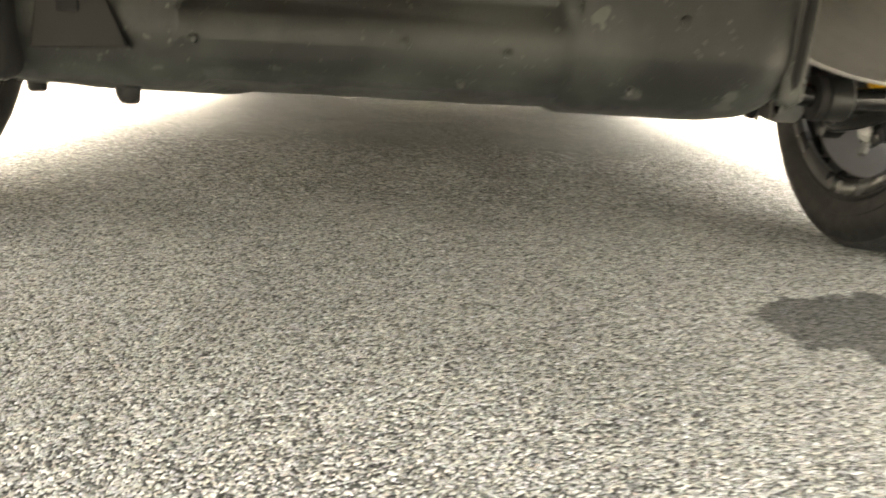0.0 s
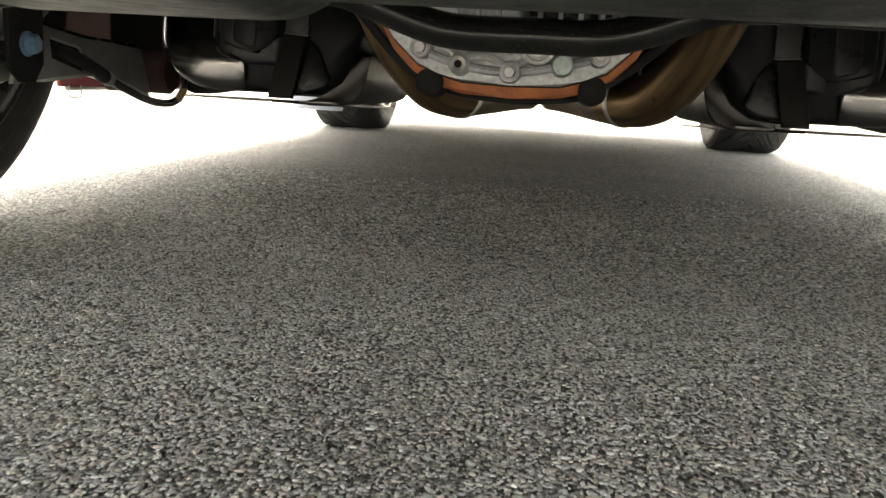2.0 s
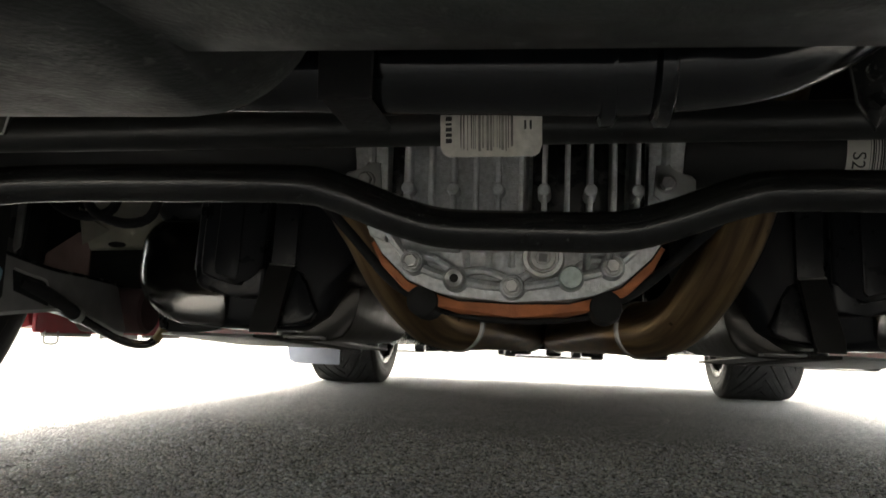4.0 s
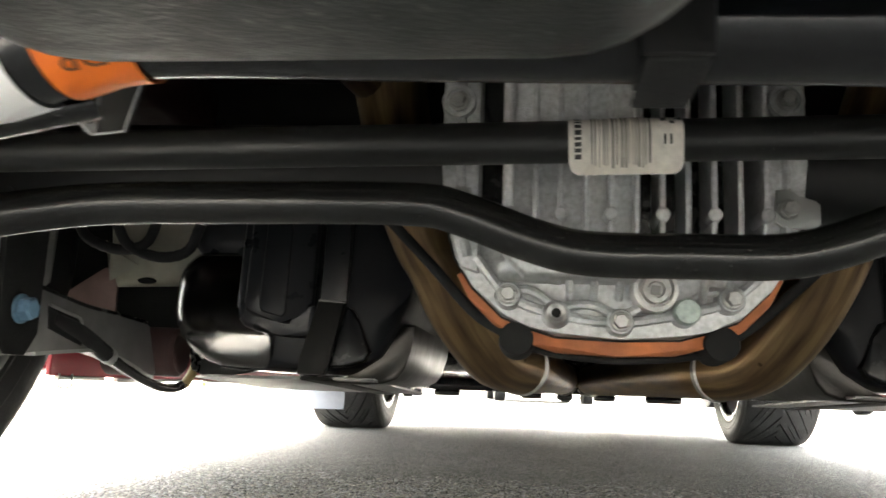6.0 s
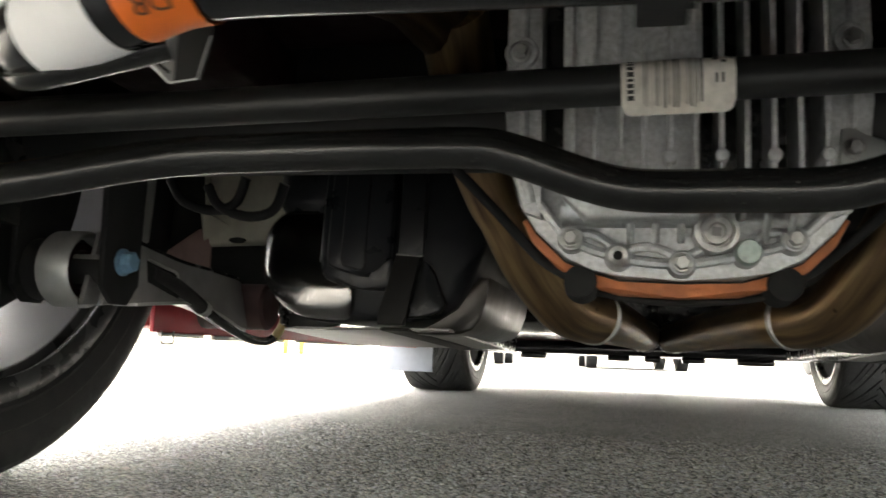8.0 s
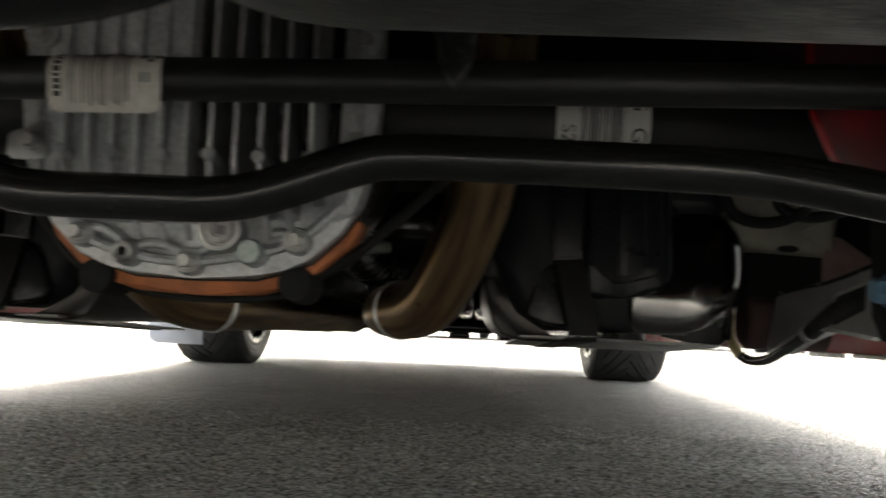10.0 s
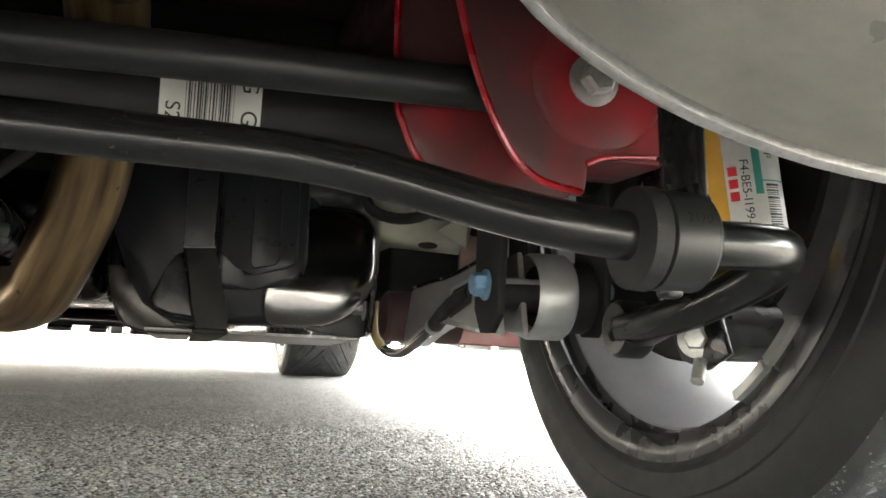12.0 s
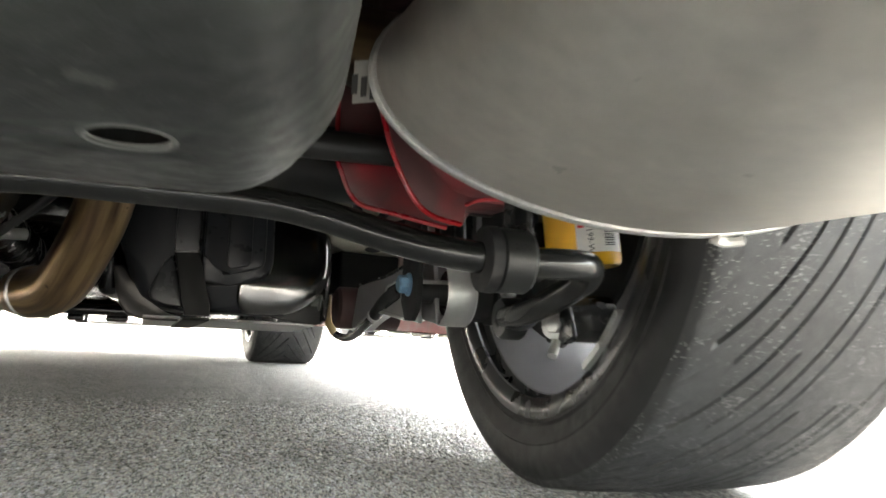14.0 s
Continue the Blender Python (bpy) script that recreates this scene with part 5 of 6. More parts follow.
for side in (1, -1):
    cx, cz = 0.567, 0.3305
    bm = bmesh.new()
    loft(bm, [oval(0.130, 0.050, 64, -1.015, cx, cz), oval(0.190, 0.078, 64, -0.99, cx, cz), oval(0.196, 0.081, 64, -0.97, cx, cz), oval(0.199, 0.0845, 64, -0.72, cx, cz), oval(0.1998, 0.0852, 64, -0.4125, cx, cz), oval(0.1965, 0.0815, 64, -0.4105, cx, cz), oval(0.196, 0.081, 64, -0.396, cx, cz),
              oval(0.185, 0.072, 64, -0.380, cx, cz), oval(0.150, 0.052, 64, -0.368, cx, cz)])
    muffler = part("silencer", flip(bm, side), muffler_steel, car, "oval stainless steel silencer with heat stains")
    bm = bmesh.new()
    loft(bm, [oval(0.1950, 0.0800, 64, -0.4065, cx, cz), oval(0.2005, 0.0860, 64, -0.4062, cx, cz), oval(0.2020, 0.0876, 64, -0.4040, cx, cz), oval(0.2022, 0.0878, 64, -0.4015, cx, cz), oval(0.2005, 0.0860, 64, -0.3990, cx, cz), oval(0.1950, 0.0800, 64, -0.3988, cx, cz)], caps=False)
    part("rolled_seam", flip(bm, side), bolt_steel, muffler, "bright rolled end seam")
    bm = bmesh.new()
    tube(bm, catmull([(0.43, -0.37, 0.35), (0.40, -0.30, 0.375), (0.34, -0.18, 0.425), (0.24, -0.10, 0.440), (0.210, -0.02, 0.432)], 5), 0.031, 20, grain=True)
    part("inlet_pipe", flip(bm, side), shaded_exhaust, muffler, "bronze heat-tinted inlet pipe, shade darkened into its colour")
    bm = bmesh.new()
    on_cap = lambda u, v: (side * (0.3725 + u), -0.384 - (u + 0.01) * 0.9 + 0.0022, 0.318 + v)
    lay(bm, sheet(-0.0115, 0.0035, -0.006, 0.022), on_cap)
    part("cap_label", bm, old_label, muffler, "pale label with dark bars")
    bm = bmesh.new()
    for k in range(3):
        lay(bm, sheet(-0.0125 + k * 0.005, -0.0092 + k * 0.005, 0.0 - k * 0.002, 0.013 - k * 0.002), lambda u, v: tuple(a + b for a, b in zip(on_cap(u, v), (0, -0.0006, 0))))
    part("stamped_mark", bm, ink, muffler)
    bm = bmesh.new()
    tube(bm, [(0.60, -1.0, 0.335), (0.60, -1.12, 0.335)], 0.045, 24)
    part("tail_pipe", flip(bm, side), bright_steel, muffler)
    bm = bmesh.new()
    tube(bm, catmull([(0.620, -0.405, 0.2450), (0.632, -0.400, 0.2440), (0.645, -0.404, 0.2460)], 4), 0.004, 8)
    part("weld_bead", flip(bm, side), shield_steel, muffler)

# ---- over-axle exhaust pipes ----
for side, down, front in ((1, [(0.208, -0.04, 0.440), (0.209, 0.02, 0.402), (0.206, 0.068, 0.348), (0.199, 0.098, 0.305), (0.190, 0.118, 0.274), (0.174, 0.143, 0.238), (0.155, 0.182, 0.207), (0.137, 0.212, 0.1955), (0.117, 0.238, 0.1930)], [(0.101, 0.275, 0.1925), (0.078, 0.45, 0.192), (0.027, 0.945, 0.190)]),
                          (-1, [(0.202, -0.04, 0.440), (0.202, 0.02, 0.402), (0.196, 0.068, 0.348), (0.182, 0.104, 0.305), (0.170, 0.118, 0.284), (0.149, 0.146, 0.240), (0.124, 0.186, 0.206), (0.108, 0.215, 0.1955), (0.090, 0.245, 0.1920)], [(0.078, 0.31, 0.1915), (0.058, 0.50, 0.191), (0.0245, 0.90, 0.190)])):
    bm = bmesh.new()
    tube(bm, catmull(down, 7), 0.0312, 32, grain=True)
    pipe = part("exhaust_pipe", flip(bm, side), exhaust_steel, car, "bronze heat-tinted stainless exhaust pipe")
    bm = bmesh.new()
    line = catmull([down[-1]] + front, 6)
    tube(bm, line, [0.0308, 0.0290, 0.0280, 0.0275], 24, grain=True)
    part("front_pipe", flip(bm, side), front_steel, pipe)
    bm = bmesh.new()
    ring = Vector(down[-1])
    step = (Vector(front[0]) - Vector(down[-2])).normalized()
    tube(bm, [ring - step * 0.0034, ring - step * 0.0024, ring + step * 0.0024, ring + step * 0.0034], [0.0312, 0.0326, 0.0326, 0.0312], 32)
    part("weld_ring", flip(bm, side), bolt_steel, pipe, "grey weld ring")
    bm = bmesh.new()
    end = Vector(front[-1])
    tube(bm, [end - step * 0.012, end - step * 0.010, end + step * 0.004], [0.029, 0.0305, 0.0305], 24)
    part("pipe_flange", flip(bm, side), bright_steel, pipe, "bright end flange")
bm = bmesh.new()
rbox(bm, (-0.06, 0.92, 0.172), (0.06, 1.10, 0.212), 0.015)
part("pipe_hanger", bm, matt_black, car)

# ---- black line that loops under the differential ----
for side, line in ((1, [(0.172, -0.025, 0.295), (0.132, -0.030, 0.256), (0.098, -0.034, 0.226), (0.076, -0.046, 0.211), (0.062, -0.052, 0.206)]), (-1, [(0.198, -0.025, 0.303), (0.158, -0.030, 0.262), (0.124, -0.034, 0.226), (0.102, -0.046, 0.211), (0.088, -0.052, 0.206)])):
    bm = bmesh.new()
    tube(bm, catmull(line, 5), 0.0045, 10)
    part("brake_line", flip(bm, side), matt_black, axle, "thin black line along the housing")
    bm = bmesh.new()
    x = line[-1][0]
    disc_stack(bm, [(-0.062, 0.0085), (-0.060, 0.0125), (-0.020, 0.0150)], (x, 0, 0.2035), "y", 24)
    part("line_clip", flip(bm, side), matt_black, axle, "black rubber line clip")
bm = bmesh.new()
tube(bm, catmull([(-0.080, -0.030, 0.198), (-0.05, -0.030, 0.1925), (-0.012, -0.030, 0.190), (0.03, -0.030, 0.1925), (0.062, -0.030, 0.198)], 6), 0.0028, 10)
part("seal_edge", bm, matt_black, axle)
# driveshaft and the parts round it
bm = bmesh.new()
tube(bm, [(CX, 0.28, 0.330), (CX, 0.34, 0.326), (0.0, 1.05, 0.292)], [0.040, 0.044, 0.044], 24)
shaft = part("driveshaft", bm, black_paint, car, "black painted driveshaft")
bm = bmesh.new()
tube(bm, [(0.056, 0.345, 0.270), (0.088, 0.365, 0.272)], 0.008, 14)
part("shaft_fitting", bm, galvanised, shaft, "bright metal fitting")
bm = bmesh.new()
rbox(bm, (-0.14, 1.05, 0.215), (0.14, 2.24, 0.328), 0.03)
part("gearbox", bm, black_paint, car)
bm = bmesh.new()
rbox(bm, (-0.76, 2.26, 0.232), (0.76, 2.30, 0.62), 0.008)
part("firewall", bm, matt_black, car)

# ---- fuel tank halves with straps and glossy shoulders ----
def lean(bm):
    """Tips a tank part forward at its top."""
    for v in bm.verts:
        v.co.y += (v.co.z - 0.23) * 0.10
    return bm


def shoulder_ring(y, xl, xr, zb, zt, rb, rt, ri, n=8):
    """A section of the tank's shoulder, rounded below on both sides and above on its outer side."""
    out = []
    for k in range(n // 2 + 1):
        a = math.pi + k * math.pi / n
        out.append(Vector((xl + ri + ri * math.cos(a), y, zb + ri + ri * math.sin(a))))
    for k in range(n + 1):
        a = -math.pi / 2 + k * math.pi / 2 / n
        out.append(Vector((xr - rb + rb * math.cos(a), y, zb + rb + rb * math.sin(a))))
    for k in range(n + 1):
        a = k * math.pi / 2 / n
        out.append(Vector((xr - rt + rt * math.cos(a), y, zt - rt + rt * math.sin(a))))
    out.append(Vector((xl, y, zt)))
    return out


def shoulder_rings():
    """The sections of the shoulder from its rounded rear face forward."""
    rings = []
    for inset, lift, back in ((0.066, 0.052, -0.0002), (0.054, 0.041, -0.0001), (0.050, 0.0365, 0.0), (0.046, 0.0325, 0.0004), (0.040, 0.0265, 0.0010), (0.034, 0.0205, 0.0016), (0.028, 0.0150, 0.0023),
                              (0.021, 0.0095, 0.0036), (0.014, 0.0052, 0.0062), (0.008, 0.0024, 0.0110), (0.003, 0.0008, 0.0200), (0.0, 0.0, 0.0340), (0.0, 0.0, 0.0500)):
        rings.append(shoulder_ring(0.190 + back, 0.3555 + 0.10 * inset, 0.482 - inset, 0.1790 + lift, 0.314 - inset * 0.6, 0.078 - inset * 0.88, 0.040 - inset * 0.5, 0.016 - inset * 0.12))
    for y, xr in ((0.27, 0.4885), (0.36, 0.512), (0.46, 0.536), (0.55, 0.553), (0.61, 0.558), (0.66, 0.540)):
        rings.append(shoulder_ring(y, 0.3555, xr, 0.1795, 0.316, 0.078, 0.040, 0.016))
    return rings


def underside(y):
    """The height of the tank's sloping bottom plate at a place along the car."""
    return 0.1765 - (y - 0.2) * 0.036


for side in (1, -1):
    bm = bmesh.new()
    prism(bm, [(0.198, 0.42), (0.204, 0.30), (0.212, 0.262), (0.226, 0.222), (0.242, 0.196), (0.262, 0.183), (0.290, 0.179), (0.420, 0.179), (0.420, 0.42)], 0.204, 0.44, "y", 0.022, 6)
    tank = part("fuel_tank", flip(lean(bm), side), tank_body, car, "smooth glossy black plastic fuel tank half", 60)
    # outer shoulder: one polished bulge that widens forward, a narrower neck above it, a black flap below
    bm = bmesh.new()
    loft(bm, shoulder_rings())
    for v in bm.verts:
        v.co.y += 0.20 * max(0.0, v.co.z - 0.2155)
    part("tank_shoulder", flip(bm, side), shoulder_metal, tank, "dark polished metal tank shoulder, scuffed", 60)
    bm = bmesh.new()
    prism(bm, [(0.42, 0.205), (0.42, 0.1770), (0.46, 0.1700), (0.484, 0.1690), (0.493, 0.1725), (0.499, 0.183), (0.502, 0.205)], 0.33, 0.012, "y", 0.002)
    part("tank_flap", flip(bm, side), satin_black, tank, "black flap under the shoulder")
    bm = bmesh.new()
    rbox(bm, (0.370, 0.212, 0.30), (0.466, 0.62, 0.43), 0.022, 5)
    part("tank_neck", flip(bm, side), tank_black, tank)
    # two stepped panels beside the strap
    bm = bmesh.new()
    prism(bm, [(0.311, 0.43), (0.311, 0.247), (0.322, 0.2435), (0.331, 0.236), (0.337, 0.2265), (0.345, 0.2275), (0.376, 0.2355), (0.385, 0.2400), (0.3875, 0.25), (0.386, 0.43)], 0.1815, 0.03, "y", 0.0035, 4)
    part("tank_panel", flip(lean(bm), side), tank_black, tank, "raised smooth panel")
    bm = bmesh.new()
    prism(bm, [(0.340, 0.43), (0.340, 0.238), (0.3445, 0.2335), (0.366, 0.239), (0.370, 0.246), (0.368, 0.43)], 0.1790, 0.03, "y", 0.0022, 3)
    part("tank_panel", flip(lean(bm), side), tank_black, tank)
    bm = bmesh.new()
    prism(bm, [(0.308, 0.43), (0.308, 0.212), (0.345, 0.2135), (0.372, 0.2175), (0.388, 0.2235), (0.3955, 0.233), (0.399, 0.247), (0.3965, 0.43)], 0.186, 0.03, "y", 0.008, 5)
    part("tank_rib", flip(lean(bm), side), tank_black, tank)
    bm = bmesh.new()
    prism(bm, [(0.277, 0.248), (0.270, 0.244), (0.262, 0.230), (0.249, 0.200), (0.254, 0.190), (0.268, 0.184), (0.293, 0.182)], 0.1935, 0.02, "y", 0.004, 3)
    part("tank_gusset", flip(lean(bm), side), tank_satin, tank)
    bm = bmesh.new()
    prism(bm, [(0.277, 0.43), (0.277, 0.2525), (0.306, 0.2545), (0.306, 0.43)], 0.1905, 0.010, "y", 0.002)
    part("upper_strap", flip(lean(bm), side), tank_black, tank)
    bm = bmesh.new()
    prism(bm, [(0.277, 0.2505), (0.2925, 0.186), (0.2930, 0.174), (0.3235, 0.174), (0.3230, 0.188), (0.307, 0.2525)], 0.186, 0.010, "y", 0.002)
    lean(bm)
    rbox(bm, (0.292, 0.199, 0.168), (0.325, 0.64, 0.172), 0.0015)
    for v in bm.verts:
        if v.co.y > 0.3:
            v.co.z += underside(v.co.y) - 0.1765
    part("tank_strap", flip(bm, side), plate_grey, tank, "black steel tank strap")
    bm = bmesh.new()
    tube(bm, [(0.2765, 0.1885, 0.2515), (0.3070, 0.1885, 0.2535)], 0.0012, 8)
    part("strap_fold", flip(lean(bm), side), dull_shield, tank, "bare folded edge of the strap")
    # a bare shield curls up under the inner corner
    bm = bmesh.new()
    prism(bm, [(0.2060, 0.232), (0.2080, 0.220), (0.2110, 0.203), (0.2170, 0.184), (0.2260, 0.1725), (0.240, 0.1672), (0.258, 0.1658), (0.289, 0.1655), (0.289, 0.1720), (0.264, 0.1770), (0.248, 0.189), (0.237, 0.205), (0.227, 0.222), (0.218, 0.233)], 0.232, 0.37, "y", 0.0085, 4)
    part("inner_shield", flip(bm, side), shield_bare, tank, "bare metal shield under the tank's inner corner", 60)
    # sloping bottom plate
    for x0, x1, cut in ((0.246, 0.2905, 0.0), (0.3265, 0.470, 0.03)):
        bm = bmesh.new()
        prism(bm, [(x0, 0.205), (x0 + 0.05 * (cut > 0), 0.205 + cut), (x1 - 0.03 * (cut > 0), 0.205 + cut), (x1, 0.24 + cut), (x1 + 0.9 * cut, 0.62), (x0, 0.62)], 0.0, 0.003, "z", 0.001)
        for v in bm.verts:
            v.co.z += underside(v.co.y) - 0.007
        part("bottom_plate", flip(bm, side), dull_shield, tank, "light grey metal bottom plate")
    # corrugated breather loops and an olive frame pocket
    for k, (dx, dz) in enumerate(((0.0, 0.0), (-0.05, -0.008))):
        bm = bmesh.new()
        line = catmull([(0.60 + dx, 0.20, 0.345 + dz), (0.585 + dx, 0.205, 0.320 + dz), (0.55 + dx, 0.21, 0.308 + dz), (0.515 + dx, 0.205, 0.315 + dz), (0.50 + dx, 0.20, 0.345 + dz)], 8)
        tube(bm, line, [0.0058, 0.0066] * 18, 10)
        part("breather_hose", flip(bm, side), rubber, tank, "corrugated black breather hose")
    bm = bmesh.new()
    prism(bm, [(0.490, 0.42), (0.490, 0.287), (0.516, 0.279), (0.598, 0.276), (0.607, 0.30), (0.618, 0.42)], 0.300, 0.38, "y", 0.010, 3)
    tip = [bm.verts.new(c) for c in ((0.614, 0.2985, 0.334), (0.604, 0.2985, 0.282), (0.567, 0.2985, 0.302), (0.601, 0.288, 0.320))]
    for a, b, c in ((0, 3, 1), (3, 2, 1), (0, 2, 3)):
        bm.faces.new((tip[a], tip[b], tip[c]))
    pocket = part("frame_pocket", flip(bm, side), olive_steel, car, "olive grey painted frame pocket")
    bm = bmesh.new()
    lathe(bm, [(0.2975, 0.0), (0.2975, 0.0085), (0.3012, 0.0090)], (0, 0, 0), "y", 20)
    bmesh.ops.transform(bm, matrix=Matrix.Translation((0.556, 0, 0.2835)) @ Matrix.Diagonal((1.35, 1, 0.45, 1)), verts=bm.verts)
    part("pocket_hole", flip(bm, side), matt_black, pocket)
    # solid black block paints in the shade of the opening below the pocket
    bm = bmesh.new()
    rbox(bm, (0.512, 0.312, 0.215), (0.601, 0.64, 0.281), 0.006)
    part("mouth_shade", flip(bm, side), matt_black, pocket, "black block standing in for the shaded opening under the pocket")
    bm = bmesh.new()
    prism(bm, [(0.602, 0.305), (0.624, 0.301), (0.668, 0.272), (0.70, 0.235), (0.602, 0.235)], 0.316, 0.30, "y", 0.004)
    part("inner_sill", flip(bm, side), sill_grey, car, "greyish pink dusty inner sill")
    bm = bmesh.new()
    rbox(bm, (0.610, 0.335, 0.235), (0.74, 0.64, 0.43), 0.01)
    part("wheel_housing", flip(bm, side), matt_black, car)
    bm = bmesh.new()
    prism(bm, [(0.588, 0.36), (0.593, 0.262), (0.600, 0.256), (0.602, 0.262), (0.598, 0.36)], 0.15, 0.004, "y", 0.001)
    part("rail_flange", flip(bm, side), arm_grey, car, "thin grey flange edge")


# ---- lower control arms ----
ARM = [(-0.020, 0.178), (0.0, 0.180), (0.035, 0.184), (0.08, 0.188), (0.139, 0.192), (0.180, 0.189), (0.225, 0.180), (0.262, 0.170), (0.282, 0.167), (0.288, 0.171), (0.262, 0.224), (0.252, 0.2295), (0.175, 0.2335), (0.110, 0.236), (0.030, 0.246), (0.0, 0.250)]
for side in (1, -1):
    bm = bmesh.new()
    lathe(bm, [(0.560, 0.0305), (0.557, 0.0345), (0.561, 0.0370), (0.589, 0.0370), (0.592, 0.0345), (0.592, 0.0305)], (0, 0.0, 0.213), "x", 48, closed=True)
    arm = part("control_arm", flip(bm, side), galvanised, car, "pressed steel control arm with galvanised eye")
    bm = bmesh.new()
    prism(bm, ARM, 0.528, 0.006, "x", 0.002)
    prism(bm, ARM, 0.549, 0.006, "x", 0.002)
    top = [(0.030, 0.246), (0.110, 0.236), (0.175, 0.2335), (0.252, 0.2295)]
    prism(bm, top + [(y, z - 0.005) for y, z in top[::-1]], 0.530, 0.022, "x", 0.001)
    low = ARM[2:9]
    beam = part("arm_beam", flip(bm, side), arm_grey, arm, "dark grey pressed steel beam")
    bm = bmesh.new()
    prism(bm, [(0.048, 0.2275), (0.052, 0.2065), (0.112, 0.1935), (0.108, 0.2165), (0.103, 0.2200)], 0.5265, 0.002, "x", 0.0)
    part("beam_slot", flip(bm, side), matt_black, beam, "dark slot for the cable")
    bm = bmesh.new()
    tube(bm, catmull([(0.5268, 0.050, 0.2285), (0.5262, 0.080, 0.2240), (0.5262, 0.104, 0.2200), (0.5268, 0.110, 0.2070)], 4), 0.0016, 8)
    part("slot_lip", flip(bm, side), galvanised, beam, "bare rolled edge of the slot")
    bm = bmesh.new()
    tube(bm, catmull([(0.527, y + 0.002, z) for y, z in ((0.020, 0.2450), (0.110, 0.2345), (0.175, 0.2320), (0.250, 0.2280))], 5), 0.0020, 8)
    part("beam_lip", flip(bm, side), black_paint, beam)
    bm = bmesh.new()
    low = catmull([(0, y, z) for y, z in low], 4)
    prism(bm, [(p.y, p.z) for p in low] + [(p.y, p.z - 0.0035) for p in low[::-1]], 0.527, 0.028, "x", 0.001, 1)
    part("arm_flange", flip(bm, side), galvanised, arm, "bare rolled lower edge")
    bm = bmesh.new()
    disc_stack(bm, [(0.532, 0.012), (0.532, 0.013), (0.572, 0.014), (0.573, 0.0304), (0.612, 0.0304), (0.612, 0.012)], (0, 0, 0.213), "x", 28)
    part("arm_bush", flip(bm, side), rubber, arm, "dark rubber bush")
    bm = bmesh.new()
    lathe(bm, [(0.573, 0.018), (0.566, 0.019), (0.566, 0.026), (0.573, 0.027)], (0, 0, 0.213), "x", 28)
    part("bush_ring", flip(bm, side), dull_red, arm, "dark brown bush ring")
    bm = bmesh.new()
    rbox(bm, (0.528, -0.010, 0.214), (0.572, 0.012, 0.227), 0.003)
    part("eye_strut", flip(bm, side), arm_grey, arm)
    for x in (0.522, 0.617):
        bm = bmesh.new()
        prism(bm, [(-0.030, 0.195), (-0.012, 0.180), (0.012, 0.180), (0.028, 0.20), (0.030, 0.33), (-0.034, 0.33)], x, 0.007, "x", 0.002)
        part("arm_bracket", flip(bm, side), matt_black, axle, "black welded axle bracket")
    bm = bmesh.new()
    hex_bolt(bm, (0.521, -0.004, 0.220), (-1, 0, 0), 0.0105, 0.010, 1.25)
    part("blue_bolt", flip(bm, side), blue_bolt, arm, "bolt with blue thread coating")
    bm = bmesh.new()
    hex_bolt(bm, (0.6245, -0.004, 0.220), (1, 0, 0), 0.009, 0.010, 1.2)
    part("arm_nut", flip(bm, side), blue_bolt, arm)
    bm = bmesh.new()
    prism(bm, [(0.512, 0.40), (0.516, 0.279), (0.522, 0.229), (0.531, 0.186), (0.546, 0.180), (0.555, 0.203), (0.559, 0.232), (0.553, 0.279), (0.556, 0.40)], 0.352, 0.006, "y", 0.002)
    tube(bm, catmull([(0.5235, 0.350, 0.229), (0.526, 0.349, 0.212), (0.536, 0.349, 0.209), (0.540, 0.349, 0.226)], 4), 0.0028, 8)
    part("cable_bracket", flip(bm, side), gloss_black, arm, "black hanging cable bracket")
    # forward mount
    bm = bmesh.new()
    prism(bm, [(0.318, 0.176), (0.350, 0.170), (0.370, 0.21), (0.350, 0.30), (0.310, 0.30), (0.300, 0.235)], 0.490, 0.008, "x", 0.003)
    part("forward_mount", flip(bm, side), black_paint, arm)
    bm = bmesh.new()
    disc_stack(bm, [(0.508, 0.014), (0.508, 0.026), (0.512, 0.030), (0.600, 0.030), (0.600, 0.012)], (0, 0.312, 0.197), "x", 28)
    part("forward_bush", flip(bm, side), bush_brown, arm, "reddish brown rubber bush")
    bm = bmesh.new()
    hex_bolt(bm, (0.489, 0.335, 0.205), (-1, 0, 0), 0.011, 0.012, 1.4)
    part("mount_bolt", flip(bm, side), bolt_steel, arm)
    # parking brake cable with its sleeve
    bm = bmesh.new()
    tube(bm, catmull([(0.532, 0.062, 0.2165), (0.529, 0.11, 0.206), (0.531, 0.170, 0.188)], 5), [0.0080, 0.0090, 0.0085], 12)
    part("cable_sleeve", flip(bm, side), rubber, arm, "black rubber cable sleeve")
    bm = bmesh.new()
    tube(bm, catmull([(0.531, 0.166, 0.190), (0.532, 0.22, 0.174), (0.533, 0.30, 0.156), (0.528, 0.345, 0.153), (0.516, 0.352, 0.160)], 6), 0.0058, 10)
    part("brake_cable", flip(bm, side), gloss_black, arm)
    bm = bmesh.new()
    tube(bm, catmull([(0.518, 0.352, 0.158), (0.506, 0.350, 0.180), (0.503, 0.345, 0.215)], 5), 0.0060, 10)
    part("cable_end", flip(bm, side), tan_hose, arm, "tan cable end")
    bm = bmesh.new()
    tube(bm, [(0.531, 0.172, 0.1875), (0.5312, 0.180, 0.1852)], 0.0092, 12)
    part("cable_clip", flip(bm, side), galvanised, arm)

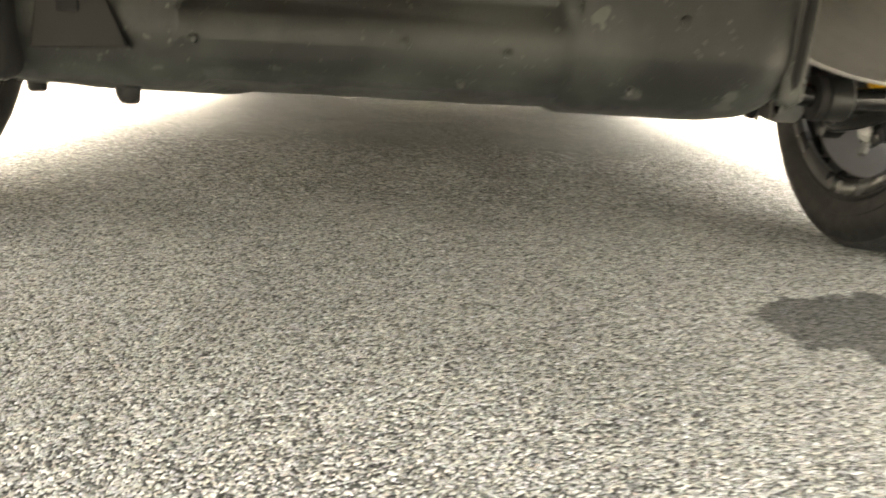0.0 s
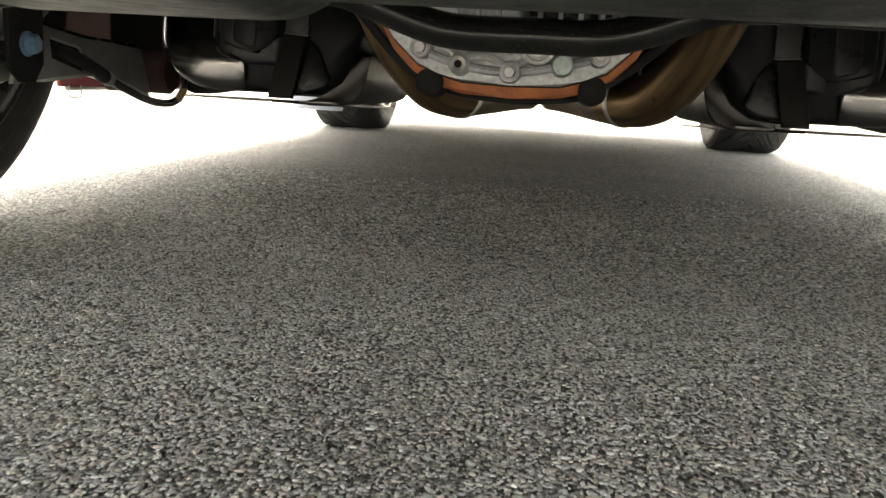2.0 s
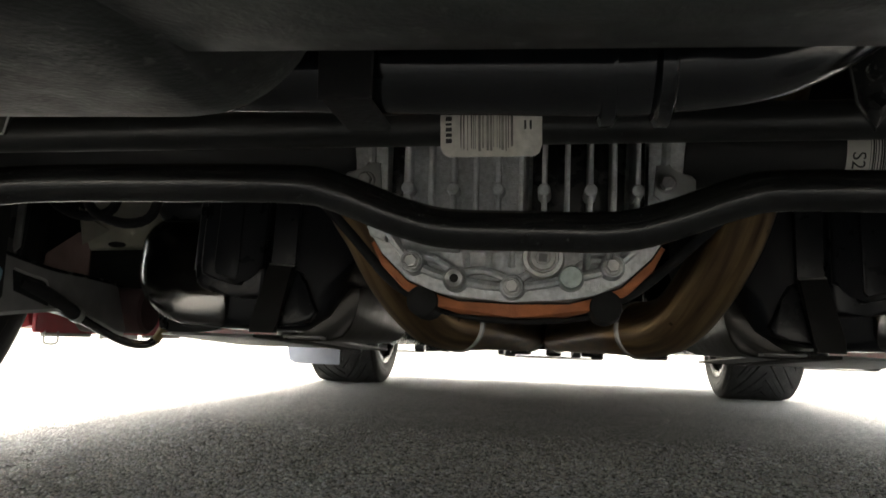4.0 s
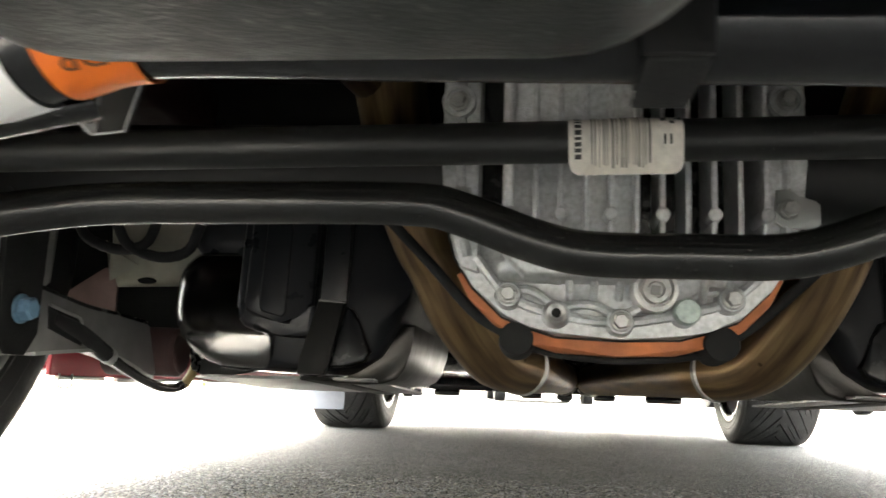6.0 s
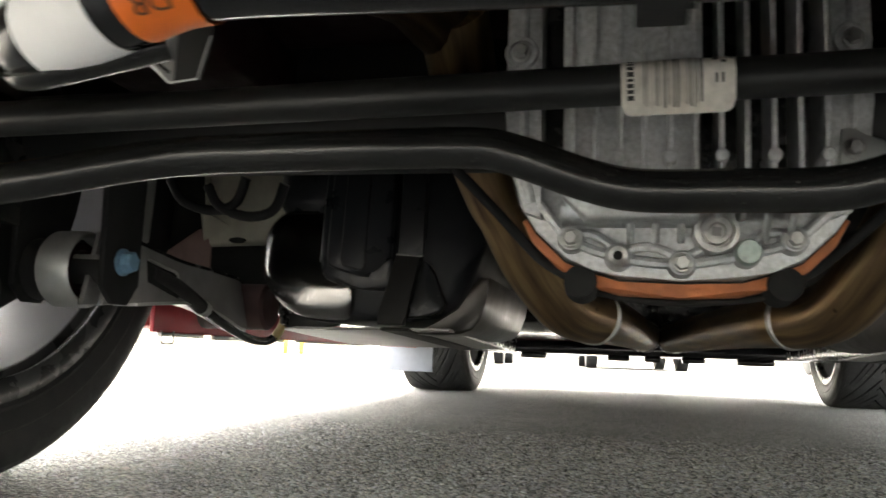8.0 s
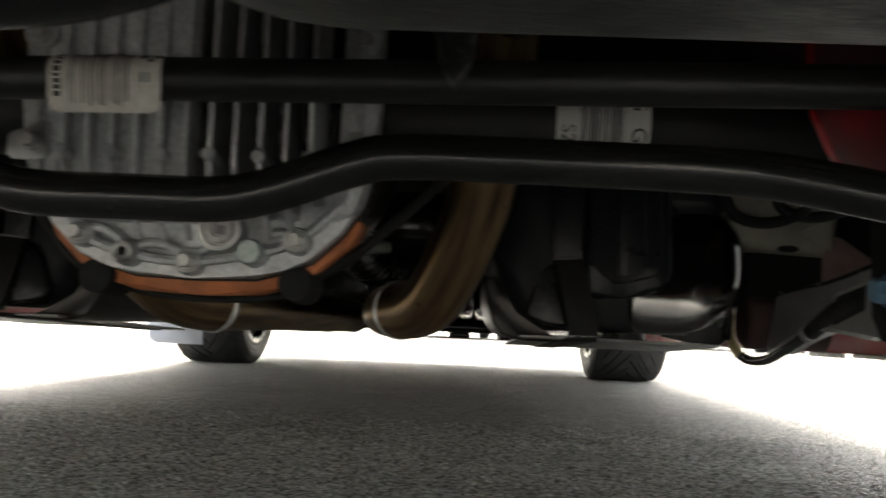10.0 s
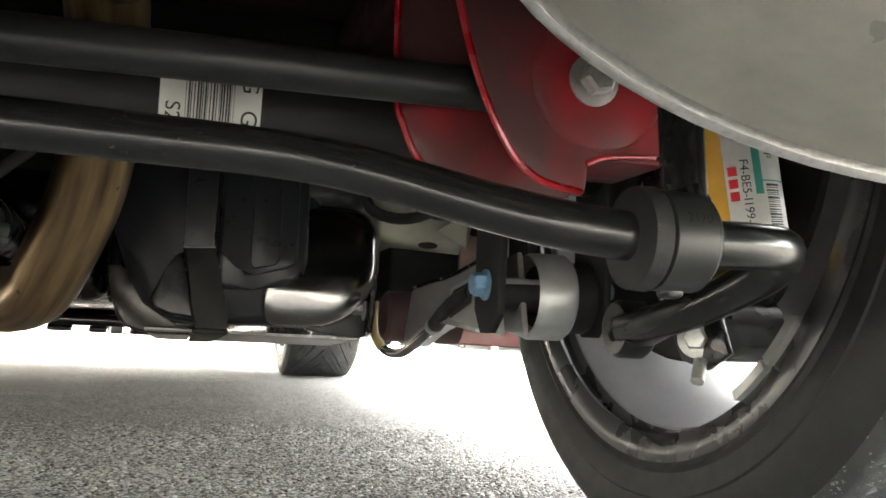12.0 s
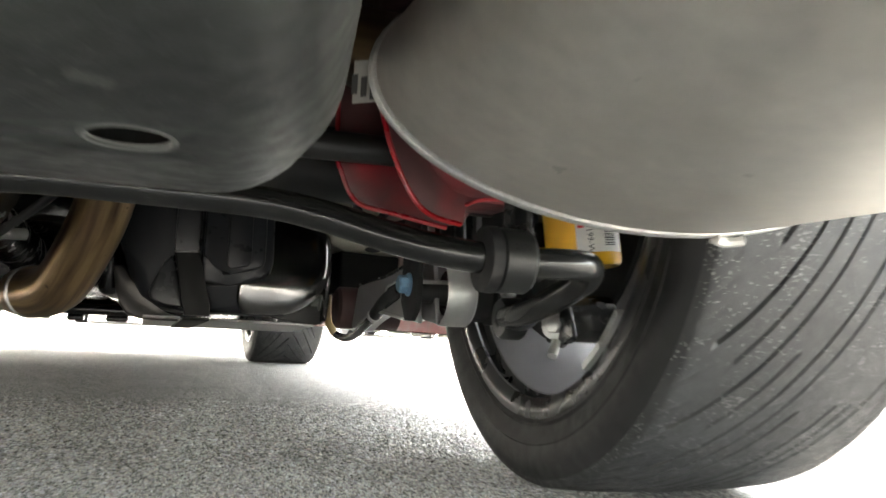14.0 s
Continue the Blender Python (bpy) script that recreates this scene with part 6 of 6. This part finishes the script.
# ---- shock absorbers ----
for side in (1, -1):
    low, high = Vector((0.6590 if side > 0 else 0.678, -0.150 if side > 0 else -0.140, 0.240)), Vector((0.6230 if side > 0 else 0.579, -0.125 if side > 0 else -0.115, 0.560))
    along = (high - low).normalized()
    bm = bmesh.new()
    tube(bm, [low, low + along * 0.004, low + along * 0.32], [0.0345, 0.0370, 0.0370, 0.0370], 32)
    shock = part("shock_absorber", flip(bm, side), yellow_paint, car, "yellow painted shock absorber with sticker")
    out = Vector((-0.42, -0.9, 0))
    out = (out - along * out.dot(along)).normalized()
    across = along.cross(out).normalized()
    if across.x < 0:
        across = -across
    on_shock = lambda gap: (lambda u, v: (lambda p: (side * p.x, p.y, p.z))(low + along * (0.012 + v) + (out * math.cos(u / 0.0370) + across * math.sin(u / 0.0370)) * (0.0370 + gap)))
    bm = bmesh.new()
    lay(bm, sheet(-0.008, 0.046, 0.0, 0.16, 14, 4), on_shock(0.0005))
    part("shock_label", bm, white_paper, shock, "white sticker with teal stripe and barcode")
    bm = bmesh.new()
    lay(bm, sheet(0.0115, 0.0178, 0.028, 0.155, 3, 4), on_shock(0.0008))
    lay(bm, sheet(0.0178, 0.0420, 0.0370, 0.0380, 6, 1), on_shock(0.0008))
    part("teal_stripe", bm, teal_ink, shock)
    bm = bmesh.new()
    for k in range(3):
        lay(bm, sheet(-0.0060, 0.0000, 0.024 + k * 0.0088, 0.0305 + k * 0.0088, 2, 1), on_shock(0.0008))
    part("red_mark", bm, red_ink, shock)
    bm = bmesh.new()
    rng = random.Random(7)
    v = 0.006
    while v < 0.034:
        w = rng.choice((0.0006, 0.0011, 0.0017))
        lay(bm, sheet(0.0200, 0.0330, v, v + w, 4, 1), on_shock(0.0010))
        v += w + rng.choice((0.0007, 0.0012))
    while v < 0.100:
        if v > 0.066:
            lay(bm, sheet(-0.001, 0.008, v, v + 0.0008, 3, 1), on_shock(0.0010))
        v += 0.0016
    if side > 0:
        for text, u, v, s in (("F4-BE5-I199-W", 0.0050, 0.026, 0.0086), ("8B062-AF", 0.0245, 0.074, 0.0105)):
            flat = writing(text, s)
            lay(bm, ([(u + b, v - a) for a, b in flat[0]], flat[1]), on_shock(0.0011))
    tagged(part("label_print", bm, ink, shock), kind="stuff")
    bm = bmesh.new()
    disc_stack(bm, [(0.640, 0.012), (0.640, 0.024), (0.690, 0.024), (0.690, 0.012)], (0, -0.140, 0.190), "x", 24)
    prism(bm, [(-0.175, 0.172), (-0.150, 0.160), (-0.120, 0.165), (-0.05, 0.26), (-0.05, 0.33), (-0.10, 0.33)], 0.634, 0.006, "x", 0.002)
    part("shock_mount", flip(bm, side), black_paint, shock, "black lower shock mount")
    bm = bmesh.new()
    hex_bolt(bm, (0.633, -0.142, 0.182), (-0.75, -0.65, 0), 0.0085, 0.007, 1.7)
    tube(bm, [(0.630, -0.150, 0.166), (0.622, -0.158, 0.152)], 0.0048, 10)
    part("mount_bolt", flip(bm, side), bolt_steel, shock, "zinc plated bolt and clip")

# ---- beyond the car ----
def parked_car(x, y, turn):
    """A plain parked car far across the asphalt."""
    ob = tagged(new("parked_car"), "pale parked car with black tyres on sunlit asphalt", "car", "parked cars")
    ob.matrix_basis = pose(x, y, 0, 0, 0, turn)
    bm = bmesh.new()
    for x0, x1, z0, z1, y0, y1 in ((-0.88, 0.88, 0.24, 0.80, -2.2, 2.2), (-0.74, 0.74, 0.78, 1.42, -1.4, 1.2)):
        rbox(bm, (x0, y0, z0), (x1, y1, z1), 0.16, 4)
    part("body", bm, light_paint, ob)
    bm = bmesh.new()
    rbox(bm, (-0.66, -1.425, 0.92), (0.66, -1.39, 1.28), 0.01)
    part("rear_window", bm, dark_glass, ob)
    for wx in (-0.76, 0.76):
        for wy in (-1.35, 1.35):
            bm = bmesh.new()
            disc_stack(bm, [(-0.10, 0.27), (-0.085, 0.315), (0.085, 0.315), (0.10, 0.27)], (wx, wy, 0.315), "x", 28)
            part("tyre", bm, rubber, ob)
    return ob


parked_car(-0.10, 15.6, 6)
parked_car(4.2, 15.0, 8)
parked_car(-3.4, 17.0, 4)
bm = bmesh.new()
for x in (-0.3, 0.3):
    tube(bm, [(x, 0, 0), (x, 0, 0.86)], 0.03, 10)
for z in (0.28, 0.84):
    tube(bm, [(-0.3, 0, z), (0.3, 0, z)], 0.025, 10)
rail = part("metal_rail", bm, light_paint, None)
rail.matrix_basis = pose(-12.6, 20.5, 0, 0, 0, 30)
tagged(rail, "pale blue-grey tubular metal rail beside the car park", "rail")
for x, y in ((-9.9, 22.5), (-9.4, 22.5)):
    bm = bmesh.new()
    disc_stack(bm, [(0.0, 0.07), (0.95, 0.07), (1.0, 0.05)], (0, 0, 0), "z", 16)
    post = part("bollard", bm, yellow_paint, None)
    post.matrix_basis = pose(x, y, 0)
    tagged(post, "yellow painted steel bollard on asphalt", "bollard", "yellow bollards")
